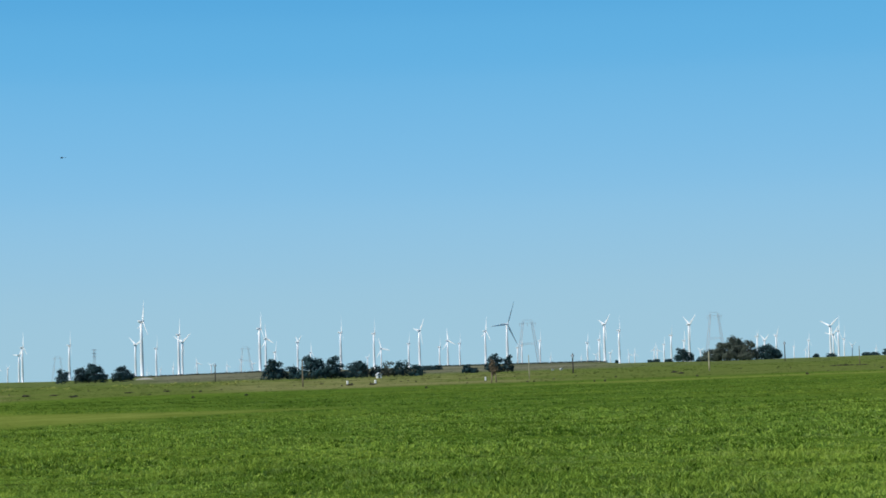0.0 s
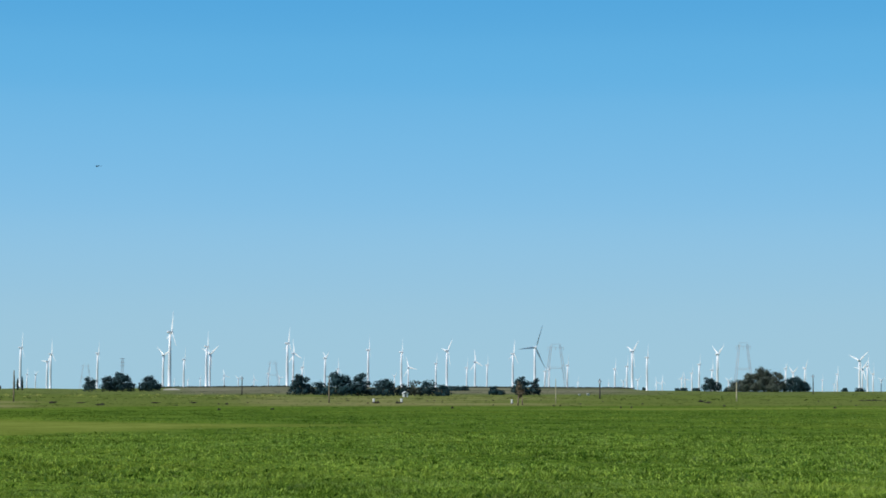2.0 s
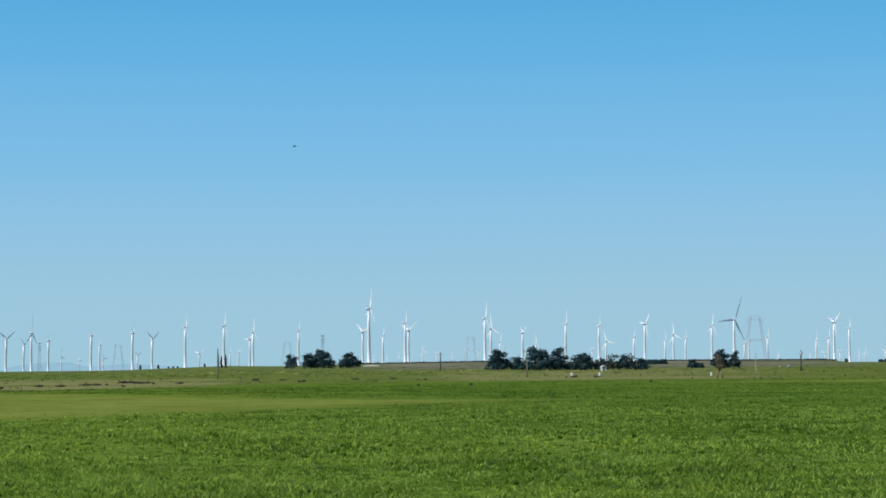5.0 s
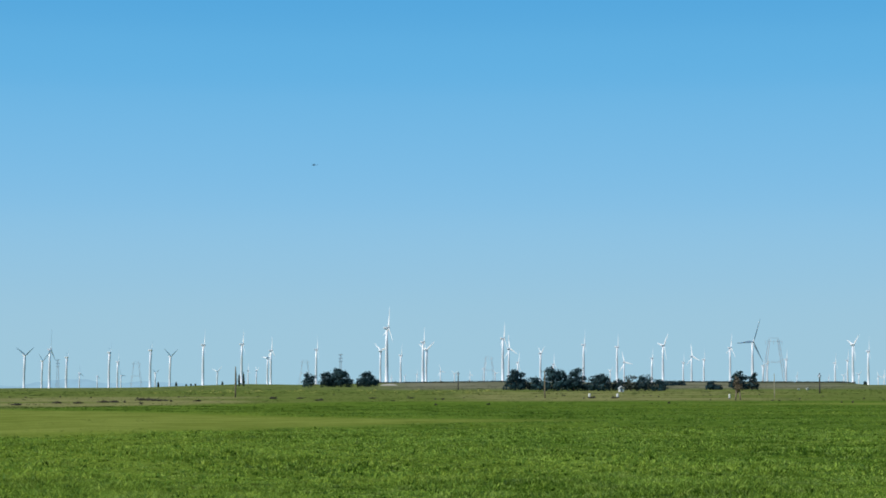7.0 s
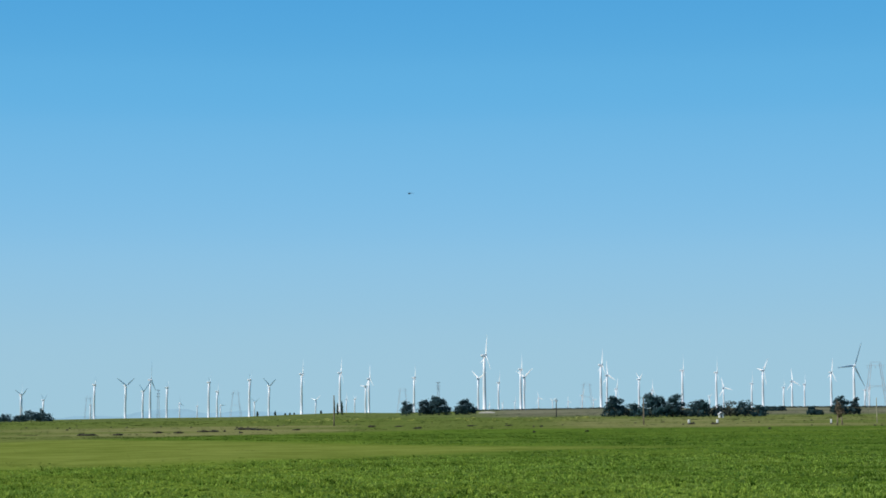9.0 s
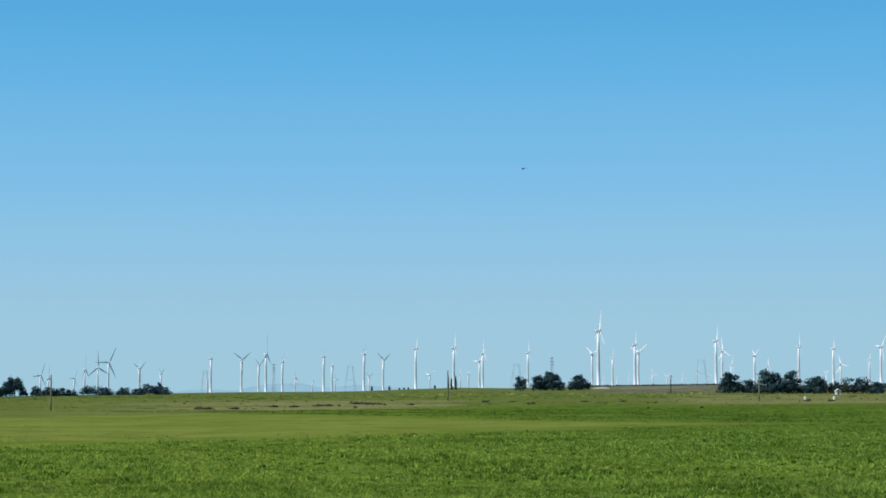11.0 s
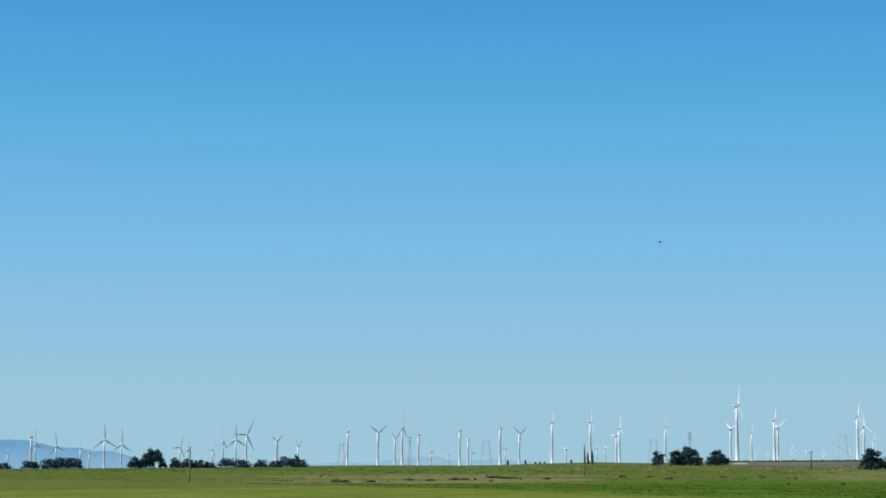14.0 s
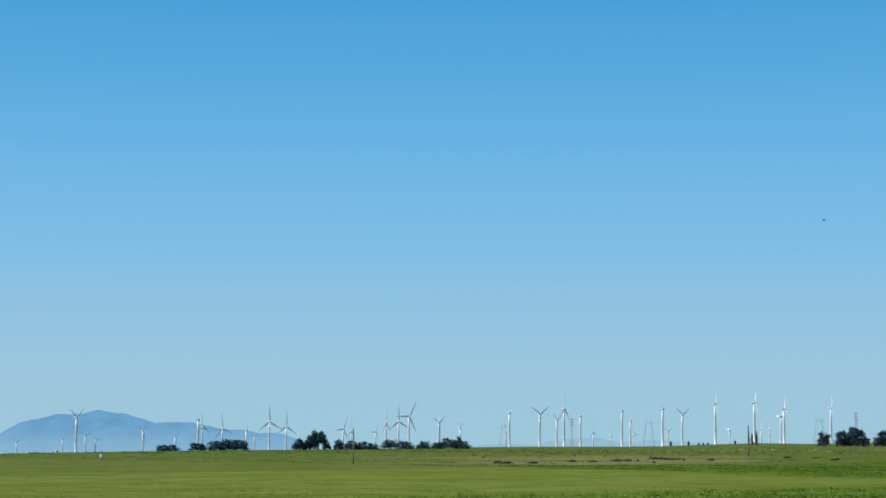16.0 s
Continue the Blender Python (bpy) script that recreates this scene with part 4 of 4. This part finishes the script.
utility_pole(3.365, -0.052, 0.468, M_DARKWOOD, "dark pole with a transformer on top", 760, 0.3, 0.75)


def dead_tree(az, base_el, top):
    rng = np.random.default_rng(91)
    r = 1.7 / math.tan(radians(-base_el))
    x, y, z = on_ground(az, r)
    h = 1.7 + r * math.tan(radians(top)) - z
    t = thing("dead_tree", (x, y, z), "thin dying tree with brown leaves on two pale trunks", "tree", "", -az)
    for side in (-1, 1):
        bm = bmesh.new()
        tube(bm, (side * 0.34, 0, -0.2), (side * 0.22, 0.05, h * 0.4), 0.11, 0.08, 7)
        tube(bm, (side * 0.22, 0.05, h * 0.4), (side * 0.12, 0, h * 0.92), 0.08, 0.03, 7)
        part("trunk", bm, M_WOOD, t)
    lobes = [(rng.uniform(-0.25, 0.25), rng.uniform(-0.2, 0.2), h * f, w, h * 0.1) for f, w in ((0.42, 0.3), (0.52, 0.55), (0.62, 0.62), (0.72, 0.5), (0.82, 0.42), (0.92, 0.25))]
    part("crown", leaf_cloud("crown", rng, lobes, 420, 0.15, M_RUST), None, t)


dead_tree(11.72, -0.39, 0.308)


def water_drum(az, top, base_el, w, label):
    """White drum on a small dark plinth."""
    r = 1.7 / math.tan(radians(-base_el))
    x, y, z = on_ground(az, r)
    h = r * math.tan(radians(top - base_el))
    t = thing("white_drum", (x, y, z), label, "drum", "white drums by the fence", 0)
    bm = bmesh.new()
    loft(bm, [circle(w * 0.95, 0.05, 16), circle(w, 0.1, 16), circle(w, h * 0.34, 16), circle(w * 1.05, h * 0.36, 16), circle(w, h * 0.38, 16), circle(w, h * 0.66, 16), circle(w * 1.05, h * 0.68, 16), circle(w, h * 0.7, 16), circle(w, h - 0.04, 16), circle(w * 0.92, h, 16)])
    part("drum", bm, M_WHITE, t)
    bm = bmesh.new()
    box(bm, (-w * 1.3, -w * 1.3, -0.1), (w * 1.3, w * 1.3, 0.08), 0.02)
    part("plinth", bm, M_DARKWOOD, t, "dark timber plinth", False)


water_drum(7.31, -0.185, -0.30, 0.19, "white drum beside dark scrub at the fence line")
water_drum(8.15, -0.185, -0.31, 0.19, "white drum on a dark plinth in the pasture")
water_drum(11.47, -0.21, -0.34, 0.13, "slim white drum near a rusty windpump")
water_drum(-22.57, -0.235, -0.37, 0.19, "single white drum alone in the field")


def shed(az, r, w, d, h, label):
    x, y, z = on_ground(az, r)
    t = thing("farm_shed", (x, y, z), label, "shed", "", -az + 15)
    bm = bmesh.new()
    box(bm, (-w / 2, -d / 2, -0.3), (w / 2, d / 2, h * 0.62))
    part("wall", bm, M_WHITE, t, smooth=False)
    bm = bmesh.new()
    e = 0.25
    pts = [(-w / 2 - e, h * 0.6), (0, h), (w / 2 + e, h * 0.6), (w / 2 + e, h * 0.68), (0, h * 1.08), (-w / 2 - e, h * 0.68)]
    loft(bm, [[(px, -d / 2 - e, pz) for px, pz in pts], [(px, d / 2 + e, pz) for px, pz in pts]])
    part("roof", bm, M_ROOF, t, smooth=False)
    bm = bmesh.new()
    box(bm, (-w * 0.18, -d / 2 - 0.05, 0.0), (w * 0.12, -d / 2 + 0.02, h * 0.5))
    part("door", bm, M_DARKWOOD, t, smooth=False)


shed(8.26, 620, 1.4, 1.6, 1.7, "small white shed with a pale sheet roof by the grove")
# added shed shape in place of pale posts at turbine bases
shed(-23.87, 2000, 2.4, 2.6, 3.2, "far white shed shape standing in for pale posts near the horizon")
shed(-24.55, 2000, 12.0, 5.0, 1.8, "long low white farm shed near the horizon")
# shed shapes added as stand-ins for two small pale, rock-like objects
shed(13.76, 780, 0.9, 1.0, 0.75, "low white block standing in for a pale object in the pasture")
shed(13.50, 760, 0.6, 0.7, 0.6, "tiny white block standing in for a pale object in the pasture")


def earth_bank(az, r, w, d, h):
    """A low bank of bare pale soil."""
    rng = np.random.default_rng(92)
    x, y, z = on_ground(az, r)
    bm = bmesh.new()
    rows = []
    for k in range(7):
        f = (k / 6 - 0.5) * 2
        ring = []
        for i in range(24):
            a = i / 23 * 2 - 1
            ring.append((a * w / 2, f * d / 2, max(-0.2, h * (1 - a * a) ** 0.5 * (1 - f * f) + rng.uniform(-0.05, 0.05) - 0.1)))
        rows.append([bm.verts.new(p) for p in ring])
    for lo, hi in zip(rows, rows[1:]):
        for i in range(23):
            bm.faces.new((lo[i], lo[i + 1], hi[i + 1], hi[i]))
    me = bpy.data.meshes.new("earth_bank")
    bm.to_mesh(me)
    bm.free()
    me.materials.append(M_EARTH)
    ob = new("earth_bank", me)
    ob.matrix_basis = pose(x, y, z, 0, 0, -az)
    return tagged(ob, "low bank of pale bare earth beside the round tree", "earth bank")


earth_bank(1.28, 1130, 10.5, 6.0, 1.1)


def brush_pile(az, r, half, h, seed):
    rng = np.random.default_rng(seed)
    x, y, z = on_ground(az, r)
    w = max(0.25, r * math.radians(half))
    t = thing("brush_pile", (x, y, z), "low heap of dark dead branches on the grass", "brush", "brush along the old fence", -az)
    n = max(2, int(w * 1.6))
    lobes = [(-w + 2 * w * (k + 0.5) / n, rng.uniform(-0.3, 0.3), h * 0.25, w / n * rng.uniform(0.5, 1.2), h * rng.uniform(0.16, 0.5)) for k in range(n)]
    part("twigs", leaf_cloud("twigs", rng, lobes, int(140 + 120 * w), 0.16, M_BRUSH), None, t)
    bm = bmesh.new()
    for k in range(n + 2):
        cx = rng.uniform(-w, w)
        tube(bm, (cx - 0.5, rng.uniform(-0.3, 0.3), 0.08), (cx + rng.uniform(0.2, 0.7), rng.uniform(-0.3, 0.3), h * rng.uniform(0.2, 0.9)), 0.06, 0.03, 5)
    part("branch", bm, M_BRUSH, t)


brush_pile(-7.03, 224, 0.29, 0.26, 101)
brush_pile(-5.96, 258, 0.24, 0.45, 102)
brush_pile(-5.60, 250, 0.25, 0.26, 103)
brush_pile(-10.78, 195, 0.047, 0.30, 104)
brush_pile(-10.54, 190, 0.117, 0.22, 105)
brush_pile(-9.72, 191, 0.07, 0.21, 106)
brush_pile(-8.53, 209, 0.047, 0.22, 107)
brush_pile(-7.93, 209, 0.047, 0.22, 108)
brush_pile(-2.20, 289, 0.07, 0.45, 109)
brush_pile(-1.38, 291, 0.022, 0.20, 110)
brush_pile(-0.85, 250, 0.020, 0.18, 111)
brush_pile(-4.44, 244, 0.06, 0.22, 113)
brush_pile(22.26, 416, 0.53, 0.30, 114)
brush_pile(23.72, 470, 0.13, 0.30, 115)
# next two heaps stand in for dark cattle-like dots
brush_pile(17.13, 351, 0.035, 0.45, 116)
brush_pile(17.34, 308, 0.04, 0.38, 117)
brush_pile(1.95, 292, 0.025, 0.20, 127)
brush_pile(0.80, 296, 0.02, 0.20, 128)
brush_pile(7.40, 296, 0.07, 0.38, 118)
brush_pile(8.05, 292, 0.06, 0.41, 119)

# ---------------------------------------------------------------- helicopter


def helicopter(az, el, r):
    p = EYE + way(az, el) * r
    t = thing("helicopter", p, "small dark helicopter flying above the wind farm, nose to the mountain", "helicopter", "", -az + 12)

    def hull(rows):
        return [[(x, w * math.cos(2 * math.pi * i / 14), zc + hh * math.sin(2 * math.pi * i / 14)) for i in range(14)] for x, w, zc, hh in rows]

    bm = bmesh.new()
    loft(bm, hull(((-3.4, 0.15, -0.3, 0.15), (-3.0, 0.6, -0.2, 0.55), (-2.0, 0.95, 0.0, 0.95), (-0.5, 1.05, 0.1, 1.15), (0.8, 0.95, 0.15, 1.1), (1.8, 0.55, 0.35, 0.7), (2.6, 0.3, 0.45, 0.35))))
    body = part("fuselage", bm, M_HELI, t)
    bm = bmesh.new()
    loft(bm, hull(((-3.15, 0.45, -0.05, 0.42), (-2.5, 0.85, 0.15, 0.75), (-1.5, 1.02, 0.3, 0.85))))
    part("canopy", bm, M_GLASS, body)
    bm = bmesh.new()
    loft(bm, hull(((2.4, 0.3, 0.45, 0.32), (5.0, 0.2, 0.55, 0.22), (7.4, 0.12, 0.65, 0.13))))
    part("tail_boom", bm, M_HELI, t)
    bm = bmesh.new()
    loft(bm, [[(6.8, -0.05, 0.5), (7.5, -0.05, 0.5), (7.5, 0.05, 0.5), (6.8, 0.05, 0.5)], [(7.5, -0.04, 1.9), (8.0, -0.04, 1.9), (8.0, 0.04, 1.9), (7.5, 0.04, 1.9)]])
    part("tail_fin", bm, M_HELI, t, smooth=False)
    bm = bmesh.new()
    tube(bm, (7.5, -0.2, 0.1), (7.5, -0.2, 1.5), 0.07, 0.07, 6)
    part("tail_rotor", bm, M_HELI, t)
    bm = bmesh.new()
    tube(bm, (0, 0, 1.1), (0, 0, 1.9), 0.22, 0.12, 10)
    mast = part("rotor_mast", bm, M_HELI, t)
    for n in range(4):
        bm = bmesh.new()
        a = radians(25 + 90 * n)
        c, s = math.cos(a), math.sin(a)
        pts = [(0.2, -0.13), (5.0, -0.13), (5.0, 0.13), (0.2, 0.13)]
        loft(bm, [[(u * c - v * s, u * s + v * c, zz - 0.02 * u) for u, v in pts] for zz in (1.82, 1.88)])
        part("rotor_blade", bm, M_HELI, mast, smooth=False)
    for side in (-0.95, 0.95):
        bm = bmesh.new()
        tube(bm, (-2.2, side, -1.45), (1.6, side, -1.45), 0.06, 0.06, 6)
        tube(bm, (-1.2, side, -1.45), (-1.0, side * 0.6, -0.7), 0.05, 0.05, 6)
        tube(bm, (0.8, side, -1.45), (0.7, side * 0.6, -0.7), 0.05, 0.05, 6)
        part("skid", bm, M_HELI, t)


helicopter(-1.0, 6.70, 3600)
